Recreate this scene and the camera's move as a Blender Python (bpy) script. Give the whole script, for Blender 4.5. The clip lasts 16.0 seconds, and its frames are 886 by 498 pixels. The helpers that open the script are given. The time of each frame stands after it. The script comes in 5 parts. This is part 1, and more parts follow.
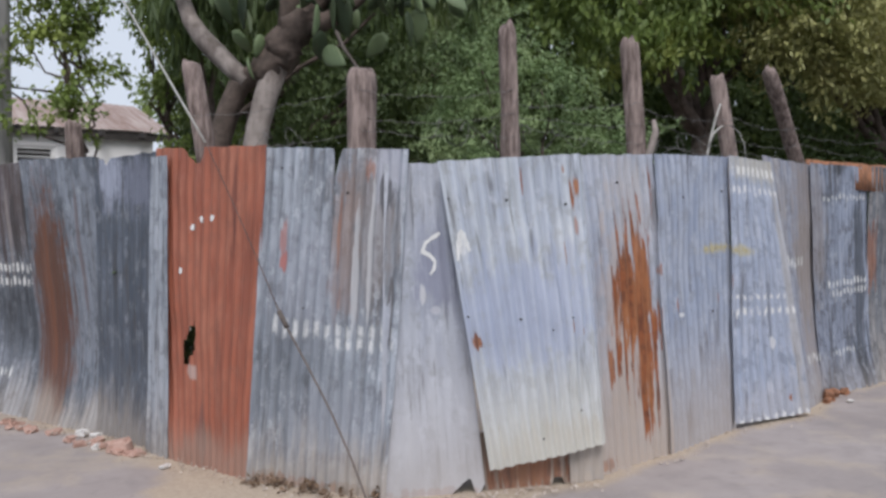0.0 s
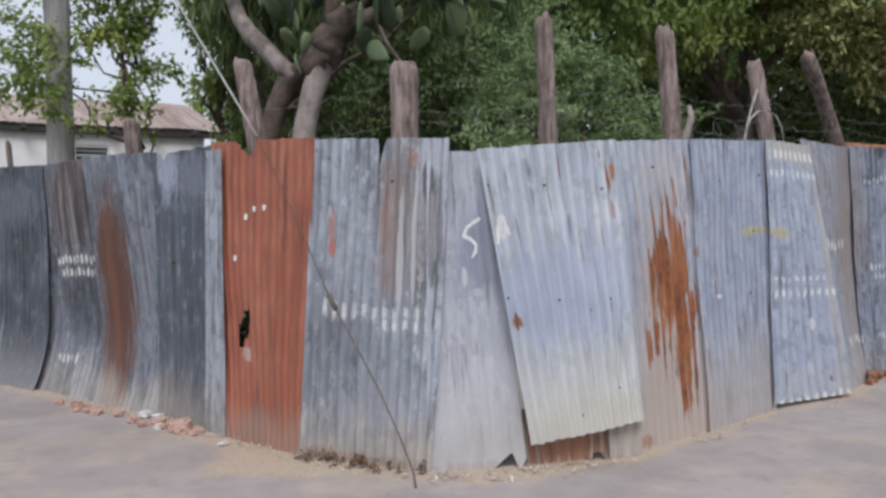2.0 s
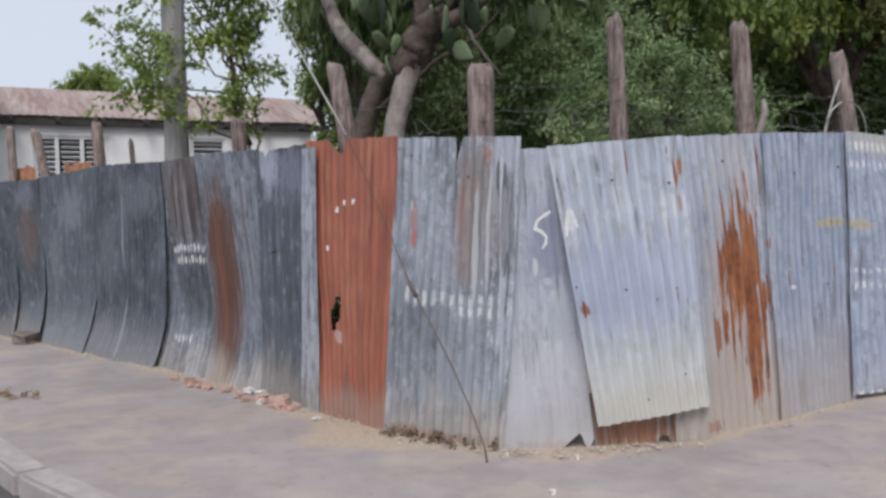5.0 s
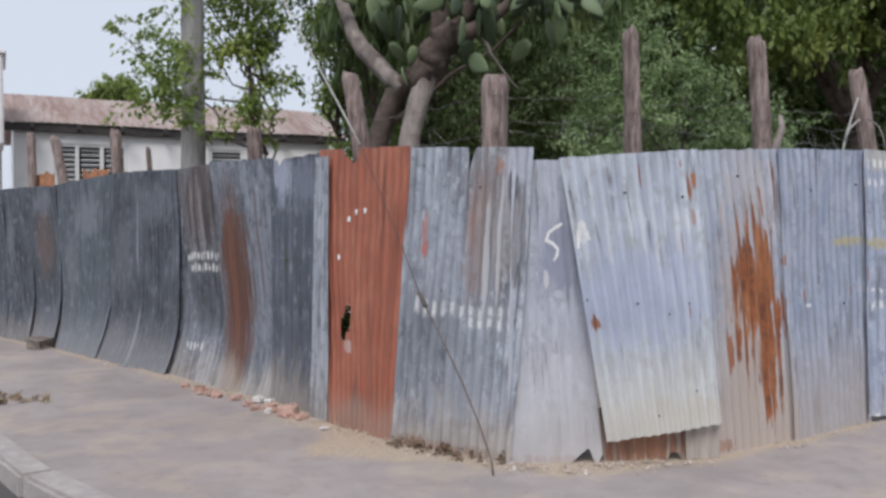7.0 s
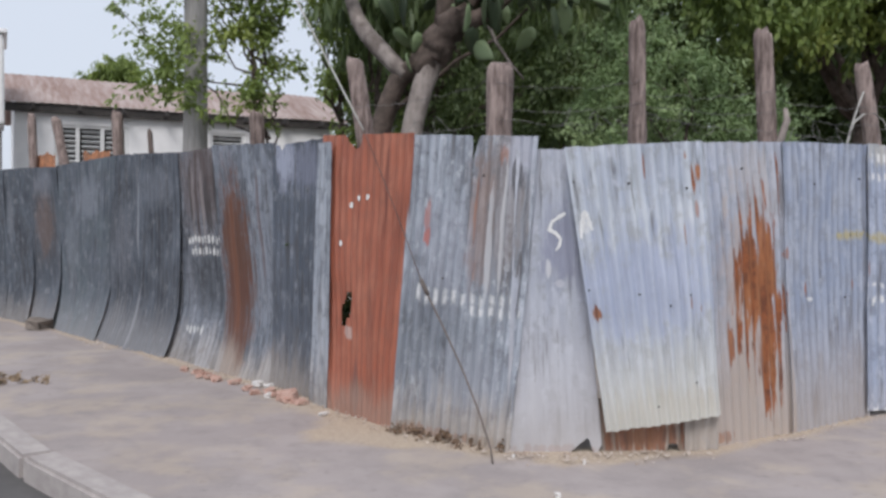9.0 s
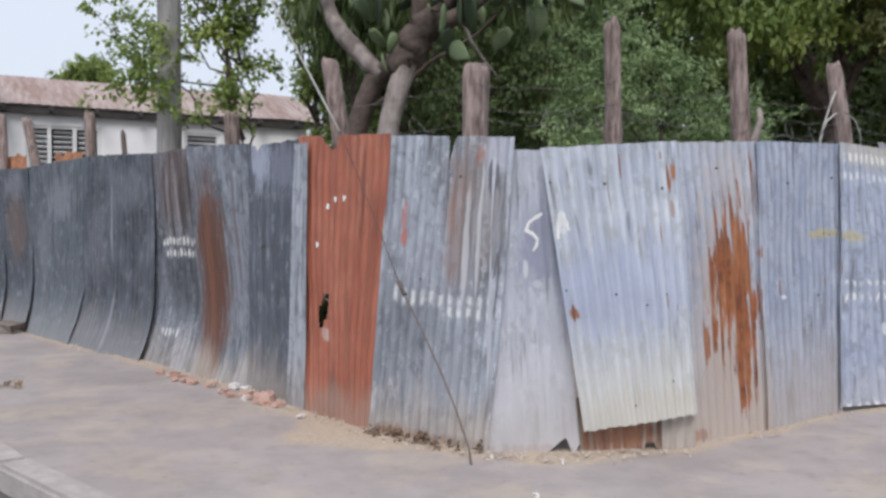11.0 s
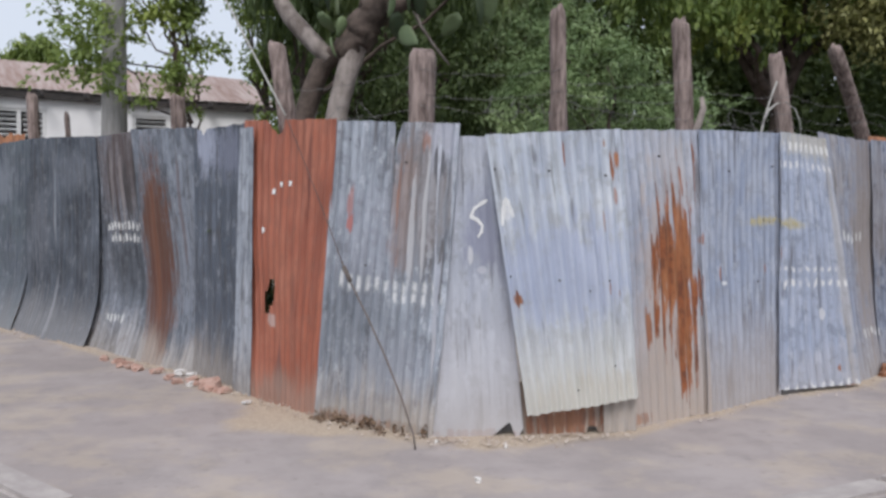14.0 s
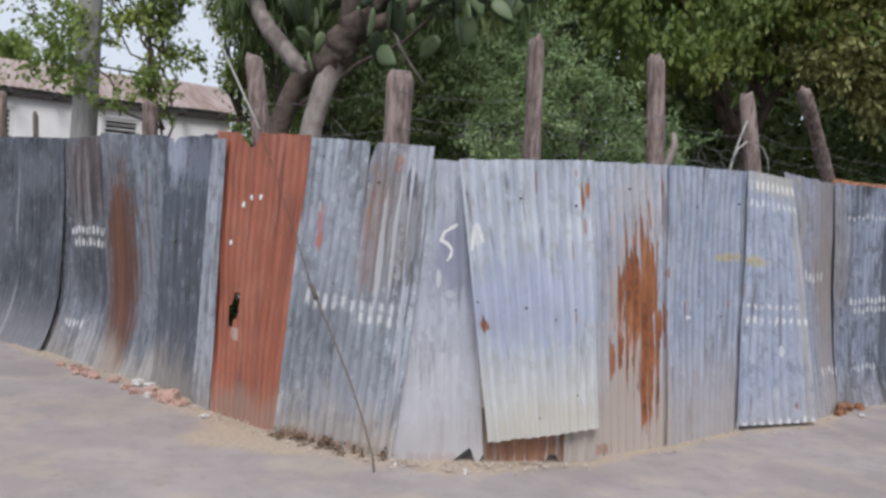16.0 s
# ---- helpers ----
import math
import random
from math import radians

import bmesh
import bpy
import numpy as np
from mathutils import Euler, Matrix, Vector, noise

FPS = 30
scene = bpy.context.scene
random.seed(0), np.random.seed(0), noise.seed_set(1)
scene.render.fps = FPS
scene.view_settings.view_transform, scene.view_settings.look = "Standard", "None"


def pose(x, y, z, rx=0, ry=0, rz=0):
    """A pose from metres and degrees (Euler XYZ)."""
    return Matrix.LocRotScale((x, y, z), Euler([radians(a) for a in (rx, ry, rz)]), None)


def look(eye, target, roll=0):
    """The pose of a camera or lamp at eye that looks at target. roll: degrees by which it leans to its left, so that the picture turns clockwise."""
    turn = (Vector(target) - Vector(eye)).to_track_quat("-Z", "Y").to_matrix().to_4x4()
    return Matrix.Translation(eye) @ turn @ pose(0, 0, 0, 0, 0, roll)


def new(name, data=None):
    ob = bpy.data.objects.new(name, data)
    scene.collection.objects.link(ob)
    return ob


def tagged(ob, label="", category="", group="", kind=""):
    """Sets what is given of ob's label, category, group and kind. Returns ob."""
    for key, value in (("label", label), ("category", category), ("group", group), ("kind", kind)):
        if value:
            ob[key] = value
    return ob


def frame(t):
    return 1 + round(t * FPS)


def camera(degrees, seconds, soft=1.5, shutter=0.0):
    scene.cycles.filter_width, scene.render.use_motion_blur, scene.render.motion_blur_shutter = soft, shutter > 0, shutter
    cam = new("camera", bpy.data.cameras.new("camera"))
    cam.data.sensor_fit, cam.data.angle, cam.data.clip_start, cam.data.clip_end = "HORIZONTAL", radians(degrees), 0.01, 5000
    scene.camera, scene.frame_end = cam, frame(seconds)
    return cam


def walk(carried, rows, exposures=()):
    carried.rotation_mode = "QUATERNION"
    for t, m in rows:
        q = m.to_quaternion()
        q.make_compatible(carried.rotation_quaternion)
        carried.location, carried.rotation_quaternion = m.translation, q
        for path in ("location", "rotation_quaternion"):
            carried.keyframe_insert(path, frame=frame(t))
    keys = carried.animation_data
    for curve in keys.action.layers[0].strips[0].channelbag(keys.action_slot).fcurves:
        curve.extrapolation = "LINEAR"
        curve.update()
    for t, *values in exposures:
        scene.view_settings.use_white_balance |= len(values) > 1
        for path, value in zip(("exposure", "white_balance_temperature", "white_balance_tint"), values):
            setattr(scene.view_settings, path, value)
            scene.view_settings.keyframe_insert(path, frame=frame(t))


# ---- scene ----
cam = camera(53.0, 16.0, soft=2.9)
PATH = [
    (0, (-0.006, -1.305, 1.592), (-0.007, 0.694, 1.561), -0.57),
    (0.5, (0.04, -1.313, 1.603), (0.042, 0.686, 1.562), -0.96),
    (1, (0, -1.305, 1.563), (-0.042, 0.694, 1.534), -1.15),
    (1.5, (0.008, -1.397, 1.537), (-0.08, 0.601, 1.508), -1.35),
    (2, (0.034, -1.545, 1.535), (-0.073, 0.451, 1.492), -1.33),
    (2.5, (0.084, -1.675, 1.514), (-0.048, 0.32, 1.465), -1.31),
    (3, (0.156, -1.792, 1.555), (-0.018, 0.199, 1.486), -1.40),
    (3.5, (0.213, -1.872, 1.55), (-0.012, 0.114, 1.475), -1.59),
    (4, (0.277, -1.911, 1.586), (-0.011, 0.066, 1.493), -1.78),
    (6.5, (0.335, -1.886, 1.524), (-0.052, 0.076, 1.506), -0.67),
    (7, (0.353, -1.871, 1.521), (-0.038, 0.09, 1.493), -0.31),
    (7.5, (0.334, -1.868, 1.539), (-0.055, 0.093, 1.495), -0.07),
    (8, (0.345, -1.865, 1.526), (-0.05, 0.095, 1.473), 0.30),
    (8.5, (0.327, -1.871, 1.524), (-0.066, 0.09, 1.468), 0.55),
    (11, (0.32, -1.863, 1.543), (-0.016, 0.108, 1.483), 0.28),
    (11.5, (0.306, -1.868, 1.552), (-0.004, 0.107, 1.482), 0.30),
    (12, (0.298, -1.883, 1.556), (0.013, 0.096, 1.482), 0.22),
    (12.5, (0.323, -1.873, 1.549), (0.052, 0.107, 1.469), 0.11),
    (13, (0.348, -1.869, 1.546), (0.088, 0.112, 1.459), 0.02),
    (13.5, (0.388, -1.866, 1.517), (0.133, 0.116, 1.433), 0.05),
    (14, (0.401, -1.861, 1.548), (0.161, 0.122, 1.456), 0.57),
    (14.5, (0.384, -1.856, 1.566), (0.167, 0.13, 1.481), 1.18),
    (15, (0.372, -1.852, 1.574), (0.176, 0.138, 1.5), 1.90),
    (15.5, (0.374, -1.859, 1.584), (0.195, 0.132, 1.521), 2.72),
    (16, (0.38, -1.859, 1.586), (0.214, 0.134, 1.535), 3.40),
]
walk(cam, [(t, look(eye, target, roll)) for t, eye, target, roll in PATH], [(t, e, 6270, 12) for t, e in ((0.0, 0.11), (1.5, 0.11), (3.0, 0.00), (3.5, -0.02), (4.0, 0.08), (7.0, 0.08), (8.5, 0.10), (11.0, 0.25), (11.6, 0.23), (13.0, 0.16), (14.0, 0.15), (16.0, 0.15))])

# ---- world and sun: a bright overcast day ----
world = bpy.data.worlds.new("overcast_sky")
scene.world = world
world.use_nodes = True
wn, wl = world.node_tree.nodes, world.node_tree.links
sky = wn.new("ShaderNodeTexSky")
sky.sky_type = "NISHITA"
sky.sun_disc = False
sky.sun_elevation, sky.sun_rotation = radians(51), radians(175)
sky.air_density, sky.dust_density, sky.ozone_density = 1.0, 4.0, 1.0
cloud = wn.new("ShaderNodeMix")
cloud.data_type = "RGBA"
cloud.inputs["Factor"].default_value = 0.86
cloud.inputs["B"].default_value = (7.55, 8.1, 8.85, 1)
wl.new(sky.outputs["Color"], cloud.inputs["A"])
wl.new(cloud.outputs["Result"], wn["Background"].inputs["Color"])
wn["Background"].inputs["Strength"].default_value = 0.093
sun = new("sun", bpy.data.lights.new("sun", "SUN"))
sun.data.energy, sun.data.angle, sun.data.color = 1.95, radians(25), (1.0, 0.965, 0.935)
sun.matrix_world = look((1, -8, 15), (0, 4, 0))


# ---- material helpers ----
class Nodes:
    """A small builder for node materials."""

    def __init__(self, name, rough=0.8, metal=0.0):
        self.mat = bpy.data.materials.new(name)
        self.mat.use_nodes = True
        self.tree = self.mat.node_tree
        self.n = self.tree.nodes
        self.bsdf = self.n["Principled BSDF"]
        self.bsdf.inputs["Roughness"].default_value = rough
        self.bsdf.inputs["Metallic"].default_value = metal

    def link(self, a, b):
        self.tree.links.new(a, b)

    def set(self, sock, v):
        if isinstance(v, (int, float)):
            sock.default_value = v
        elif isinstance(v, tuple):
            sock.default_value = (*v, 1) if len(v) == 3 and len(sock.default_value) == 4 else v
        else:
            self.link(v, sock)

    def coord(self, kind="Object"):
        return self.n.new("ShaderNodeTexCoord").outputs[kind]

    def scaled(self, vec, sx, sy, sz, off=(0, 0, 0)):
        m = self.n.new("ShaderNodeMapping")
        self.link(vec, m.inputs["Vector"])
        m.inputs["Scale"].default_value = (sx, sy, sz)
        m.inputs["Location"].default_value = off
        return m.outputs["Vector"]

    def noise(self, vec, scale=5.0, detail=4.0, rough=0.55):
        t = self.n.new("ShaderNodeTexNoise")
        self.link(vec, t.inputs["Vector"])
        t.inputs["Scale"].default_value, t.inputs["Detail"].default_value, t.inputs["Roughness"].default_value = scale, detail, rough
        return t.outputs["Fac"]

    def math(self, op, a, b=0.0, clamp=False):
        m = self.n.new("ShaderNodeMath")
        m.operation, m.use_clamp = op, clamp
        self.set(m.inputs[0], a), self.set(m.inputs[1], b)
        return m.outputs[0]

    def ramp(self, fac, lo, hi, a=0.0, b=1.0):
        r = self.n.new("ShaderNodeMapRange")
        r.interpolation_type = "SMOOTHSTEP"
        self.set(r.inputs["Value"], fac)
        r.inputs["From Min"].default_value, r.inputs["From Max"].default_value = lo, hi
        r.inputs["To Min"].default_value, r.inputs["To Max"].default_value = a, b
        return r.outputs["Result"]

    def mix(self, fac, a, b):
        m = self.n.new("ShaderNodeMix")
        m.data_type = "RGBA"
        self.set(m.inputs["Factor"], fac), self.set(m.inputs["A"], a), self.set(m.inputs["B"], b)
        return m.outputs["Result"]

    def bump(self, height, strength=0.3, dist=0.01):
        b = self.n.new("ShaderNodeBump")
        b.inputs["Strength"].default_value, b.inputs["Distance"].default_value = strength, dist
        self.link(height, b.inputs["Height"])
        self.link(b.outputs["Normal"], self.bsdf.inputs["Normal"])

    def done(self, colour, rough=None):
        self.set(self.bsdf.inputs["Base Color"], colour)
        if rough is not None:
            self.set(self.bsdf.inputs["Roughness"], rough)
        return self.mat


def speckled(name, a, b, scale=8.0, rough=0.85, metal=0.0, stretch=(1, 1, 1), bump=0.3, dist=0.01, big=0.25):
    """A two-tone surface with variation at two scales."""
    k = Nodes(name, rough, metal)
    v = k.scaled(k.coord(), *stretch)
    fine, large = k.noise(v, scale, 6.0, 0.65), k.noise(v, scale * 0.13, 3.0)
    fac = k.ramp(k.math("ADD", k.math("MULTIPLY", fine, 1 - big), k.math("MULTIPLY", large, big)), 0.32, 0.68)
    k.bump(fine, bump, dist)
    return k.done(k.mix(fac, a, b))


PITCH = 0.076
RUST, RUST_DARK = (0.32, 0.105, 0.04), (0.15, 0.055, 0.03)


def tin(name, c1, c2, c3, seed=0.0, rust=(), white=(), dust=0.3, dust_col=(0.46, 0.40, 0.34), stains=(), valley=0.35, wash=(), rust_streak=0.0, splash=0.5, scuff_light=0.15, grime_shade_col=(0.085, 0.08, 0.08), pale_col=None):
    """Weathered roofing sheet. Coordinates are metres along and up the sheet.
    rust, stains, wash: (u, v, half width, half height, amount[, colour]); white: (v, half height, u from, u to, amount)."""
    k = Nodes(name, 0.58, 0.22)
    c1, c2, c3 = [c if c[0] > c[2] else (c[0] * 0.98, c[1] * 0.995, c[2] * 1.05) for c in (c1, c2, c3)]
    uv = k.coord("UV")
    off = (seed * 3.7, seed * 1.9, seed)
    streak = k.noise(k.scaled(uv, 16, 0.9, 1, off), 1.0, 5.0, 0.6)
    cloudy = k.noise(k.scaled(uv, 2.4, 1.3, 1, off), 1.0, 5.0, 0.6)
    grain = k.noise(k.scaled(uv, 60, 22, 1, off), 1.0, 3.0, 0.7)
    fine = k.noise(k.scaled(uv, 42, 3.2, 1, off), 1.0, 4.0, 0.65)
    sep = k.n.new("ShaderNodeSeparateXYZ")
    k.link(uv, sep.inputs[0])
    u, v = sep.outputs[0], sep.outputs[1]
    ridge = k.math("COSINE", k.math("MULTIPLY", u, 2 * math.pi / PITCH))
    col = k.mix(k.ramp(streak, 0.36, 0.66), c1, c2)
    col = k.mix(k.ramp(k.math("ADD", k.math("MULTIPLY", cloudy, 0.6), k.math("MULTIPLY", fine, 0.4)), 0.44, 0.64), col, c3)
    # valleys darkened in the colour: settled grime plus painted shade between the ridges
    grime_shade = k.math("MULTIPLY", k.ramp(ridge, 0.35, -0.8), k.ramp(fine, 0.3, 0.62, 0.15, 1.0))
    col = k.mix(k.math("MULTIPLY", grime_shade, valley), col, k.mix(0.6, c2, grime_shade_col))
    spiky = k.noise(k.scaled(uv, 34, 2.1, 1, (seed * 1.7 + 4, seed * 2.9, 8)), 1.0, 5.0, 0.6)
    runs = k.noise(k.scaled(uv, 26, 1.5, 1, (seed * 5.1 + 2, seed, 3)), 1.0, 5.0, 0.6)
    col = k.mix(k.math("MULTIPLY", k.ramp(runs, 0.54, 0.68), 0.68), col, grime_shade_col)
    # pale worn streaks, stronger on crests to paint the ridges' highlights into the colour
    worn = k.noise(k.scaled(uv, 22, 2.6, 1, (seed * 2.3 + 7, seed * 4, 5)), 1.0, 6.0, 0.65)
    crest_light = k.ramp(ridge, -0.4, 0.8, 0.35, 1.0)
    pale = k.mix(0.5, c2, pale_col or (0.74, 0.76, 0.80))
    col = k.mix(k.math("MULTIPLY", k.math("MULTIPLY", k.ramp(worn, 0.50, 0.68), crest_light), scuff_light), col, pale)
    patch = k.noise(k.scaled(uv, 11, 6.5, 1, (seed * 6.3, seed * 3.3, 9)), 1.0, 6.0, 0.68)
    col = k.mix(k.math("MULTIPLY", k.ramp(patch, 0.50, 0.62), 0.55), col, k.mix(0.5, c3, grime_shade_col))
    chalk = k.noise(k.scaled(uv, 14, 5.0, 1, (seed * 1.3 + 11, seed * 7.3, 2)), 1.0, 7.0, 0.72)
    col = k.mix(k.math("MULTIPLY", k.ramp(chalk, 0.53, 0.64), min(0.2 + scuff_light * 0.8, 0.75)), col, pale)
    spots = k.noise(k.scaled(uv, 70, 40, 1, (seed, 2, 1)), 1.0, 2.0, 0.5)
    col = k.mix(k.math("MULTIPLY", k.ramp(spots, 0.68, 0.76), 0.35), col, grime_shade_col)

    def blob(cu, cv, ru, rv, ragged=0.9, comb=0.12):
        d = k.n.new("ShaderNodeVectorMath")
        d.operation = "LENGTH"
        k.link(k.scaled(uv, 1 / ru, 1 / rv, 0, (-cu / ru, -cv / rv, 0)), d.inputs[0])
        field = k.math("ADD", k.math("MULTIPLY", spiky, 0.62), k.math("MULTIPLY", fine, 0.38))
        e = k.math("ADD", d.outputs["Value"], k.math("MULTIPLY", k.math("SUBTRACT", field, 0.48), ragged * 6.5))
        e = k.math("ADD", e, k.math("MULTIPLY", ridge, comb))
        return k.ramp(e, 1.12, 0.80)

    for cu, cv, ru, rv, amount, colour in wash:
        d = k.n.new("ShaderNodeVectorMath")
        d.operation = "LENGTH"
        k.link(k.scaled(uv, 1 / ru, 1 / rv, 0, (-cu / ru, -cv / rv, 0)), d.inputs[0])
        e = k.math("ADD", d.outputs["Value"], k.math("MULTIPLY", k.math("SUBTRACT", k.math("ADD", k.math("MULTIPLY", spiky, 0.5), k.math("MULTIPLY", patch, 0.5)), 0.5), 4.2))
        col = k.mix(k.math("MULTIPLY", k.ramp(e, 1.35, 0.45), amount), col, colour)
    for cu, cv, ru, rv, amount, colour in stains:
        col = k.mix(k.math("MULTIPLY", blob(cu, cv, ru, rv, 0.42), amount), col, colour)
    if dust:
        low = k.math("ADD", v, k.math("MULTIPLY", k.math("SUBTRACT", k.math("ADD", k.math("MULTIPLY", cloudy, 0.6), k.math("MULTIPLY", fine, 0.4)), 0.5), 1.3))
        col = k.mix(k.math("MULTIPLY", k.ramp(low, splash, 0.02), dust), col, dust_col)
    if rust_streak:
        col = k.mix(k.math("MULTIPLY", k.ramp(streak, 0.56, 0.72), rust_streak), col, k.mix(grain, RUST_DARK, RUST))
    for cu, cv, ru, rv, amount in rust:
        col = k.mix(k.math("MULTIPLY", blob(cu, cv, ru, rv, 0.66, 0.26), amount), col, k.mix(k.ramp(spiky, 0.38, 0.62), k.mix(k.ramp(patch, 0.4, 0.6), RUST, RUST_DARK), k.mix(grain, RUST, (0.46, 0.22, 0.10))))
    for v0, hh, u0, u1, amount in white:
        band = k.ramp(k.math("ABSOLUTE", k.math("SUBTRACT", k.math("ADD", v, k.math("ADD", k.math("MULTIPLY", k.math("SUBTRACT", spiky, 0.5), 0.16), k.math("MULTIPLY", k.math("SUBTRACT", patch, 0.5), 0.10))), v0)), hh * 1.15, hh * 0.5)
        span = k.math("MULTIPLY", k.ramp(u, u0 - 0.01, u0 + 0.01), k.ramp(u, u1 + 0.01, u1 - 0.01))
        m = k.math("MULTIPLY", k.math("MULTIPLY", band, span), k.math("MULTIPLY", k.ramp(ridge, -0.5, 0.5), k.ramp(chalk, 0.38, 0.52, 0.25, 1.0)))
        col = k.mix(k.math("MULTIPLY", m, amount), col, (0.78, 0.78, 0.76))
    k.bump(k.math("ADD", grain, k.math("MULTIPLY", fine, 0.6)), 0.25, 0.004)
    return k.done(col, k.ramp(cloudy, 0.3, 0.7, 0.48, 0.7))


GREY, PALE, DARK, SLATE = (0.152, 0.171, 0.193), (0.50, 0.52, 0.55), (0.052, 0.058, 0.068), (0.076, 0.09, 0.106)
BROWN = (0.20, 0.13, 0.10)

wood_post = speckled("weathered_wood", (0.08, 0.055, 0.047), (0.37, 0.29, 0.26), 5.0, 0.9, stretch=(6, 6, 1.0), bump=0.8, dist=0.02)
bark_pale = speckled("pale_bark", (0.13, 0.105, 0.09), (0.37, 0.32, 0.29), 9.0, 0.9, stretch=(1, 1, 0.6), bump=0.7, dist=0.02)
bark_dark = speckled("dark_bark", (0.06, 0.045, 0.035), (0.16, 0.12, 0.10), 9.0, 0.9, bump=0.8, dist=0.02)
concrete_pole = speckled("grey_pole_wood", (0.25, 0.24, 0.23), (0.41, 0.39, 0.37), 6.0, 0.9, stretch=(4, 4, 0.5), bump=0.4)
wire_mat = speckled("dull_wire", (0.14, 0.13, 0.125), (0.28, 0.27, 0.26), 40.0, 0.6, 0.5)
cable_mat = speckled("grey_cable", (0.34, 0.33, 0.30), (0.46, 0.45, 0.42), 30.0, 0.6, 0.2)
rod_mat = speckled("brown_rod", (0.10, 0.085, 0.075), (0.20, 0.16, 0.14), 30.0, 0.75, 0.2)
plaster = speckled("white_plaster", (0.82, 0.81, 0.80), (0.90, 0.89, 0.88), 3.0, 0.9, bump=0.1)
roof_tin = speckled("rusty_roof_tin", (0.24, 0.15, 0.12), (0.47, 0.39, 0.36), 2.6, 0.7, 0.1, stretch=(5, 0.5, 1), big=0.4)
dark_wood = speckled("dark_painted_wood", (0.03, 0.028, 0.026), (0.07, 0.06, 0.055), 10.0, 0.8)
louvre_mat = speckled("grey_louvre", (0.58, 0.59, 0.59), (0.76, 0.77, 0.77), 12.0, 0.6)
white_paint = speckled("white_paint", (0.66, 0.66, 0.65), (0.82, 0.82, 0.80), 30.0, 0.8)
brick_mat = speckled("broken_brick", (0.38, 0.22, 0.17), (0.52, 0.36, 0.30), 14.0, 0.9, bump=0.6)
pale_rubble = speckled("pale_rubble", (0.55, 0.52, 0.49), (0.78, 0.76, 0.73), 14.0, 0.9, bump=0.6)
stone_mat = speckled("grey_stone", (0.10, 0.085, 0.07), (0.24, 0.20, 0.17), 12.0, 0.9, bump=0.7)
kerb_mat = speckled("worn_kerb", (0.33, 0.295, 0.28), (0.44, 0.40, 0.375), 9.0, 0.9, bump=0.5)
thin_wire_mat = speckled("brown_wire", (0.07, 0.045, 0.04), (0.14, 0.09, 0.075), 30.0, 0.8)
rust_mat = speckled("rusted_iron", (0.15, 0.075, 0.045), (0.38, 0.17, 0.085), 12.0, 0.9, bump=0.5)


def ground_material(name, a, b, c, d, soil=None):
    k = Nodes(name, 0.95)
    p = k.coord()
    big, mid, fine = k.noise(p, 0.9, 5.0, 0.6), k.noise(p, 3.2, 6.0, 0.65), k.noise(p, 45.0, 5.0, 0.7)
    col = k.mix(k.ramp(big, 0.35, 0.65), a, b)
    col = k.mix(k.math("MULTIPLY", k.ramp(mid, 0.45, 0.7), 0.6), col, c)
    col = k.mix(k.math("MULTIPLY", k.ramp(fine, 0.55, 0.75), 0.5), col, d)
    if soil:
        drift, pock = k.noise(k.scaled(p, 1, 1, 1, (5, 9, 2)), 1.7, 6.0, 0.65), k.noise(k.scaled(p, 1, 1, 1, (2, 4, 7)), 11.0, 4.0, 0.6)
        col = k.mix(k.math("MULTIPLY", k.ramp(drift, 0.47, 0.66), 0.4), col, soil[1])
        col = k.mix(k.math("MULTIPLY", k.ramp(pock, 0.60, 0.72), 0.45), col, (0.21, 0.185, 0.17))
        at = k.n.new("ShaderNodeAttribute")
        at.attribute_name = "soil"
        col = k.mix(k.math("MULTIPLY", k.ramp(k.math("ADD", at.outputs["Fac"], k.math("MULTIPLY", k.math("SUBTRACT", mid, 0.5), 0.8)), 0.15, 0.85), 0.85), col, k.mix(k.ramp(fine, 0.35, 0.65), *soil))
    k.bump(k.math("ADD", k.math("MULTIPLY", mid, 0.6), k.math("MULTIPLY", fine, 0.4)), 0.5, 0.02)
    return k.done(col)


pavement_mat = ground_material("dusty_pavement", (0.29, 0.252, 0.24), (0.365, 0.32, 0.305), (0.25, 0.222, 0.213), (0.41, 0.37, 0.35), ((0.37, 0.29, 0.21), (0.49, 0.40, 0.30)))
road_mat = ground_material("worn_asphalt", (0.085, 0.08, 0.078), (0.12, 0.112, 0.108), (0.07, 0.066, 0.064), (0.18, 0.17, 0.16))


def leaf_material(name, a, b, c):
    k = Nodes(name, 0.55)
    isl = k.n.new("ShaderNodeNewGeometry").outputs["Random Per Island"]
    patch = k.noise(k.coord(), 1.1, 3.0)
    col = k.mix(isl, a, b)
    col = k.mix(k.math("MULTIPLY", k.ramp(patch, 0.5, 0.68), 0.75), col, c)
    k.bsdf.inputs["Transmission Weight"].default_value = 0.0
    k.done(col)
    tr = k.n.new("ShaderNodeBsdfTranslucent")
    k.set(tr.inputs["Color"], k.mix(0.35, col, (0.25, 0.32, 0.04)))
    mixer = k.n.new("ShaderNodeMixShader")
    mixer.inputs[0].default_value = 0.28
    k.link(k.bsdf.outputs[0], mixer.inputs[1]), k.link(tr.outputs[0], mixer.inputs[2])
    k.link(mixer.outputs[0], k.n["Material Output"].inputs["Surface"])
    return k.mat


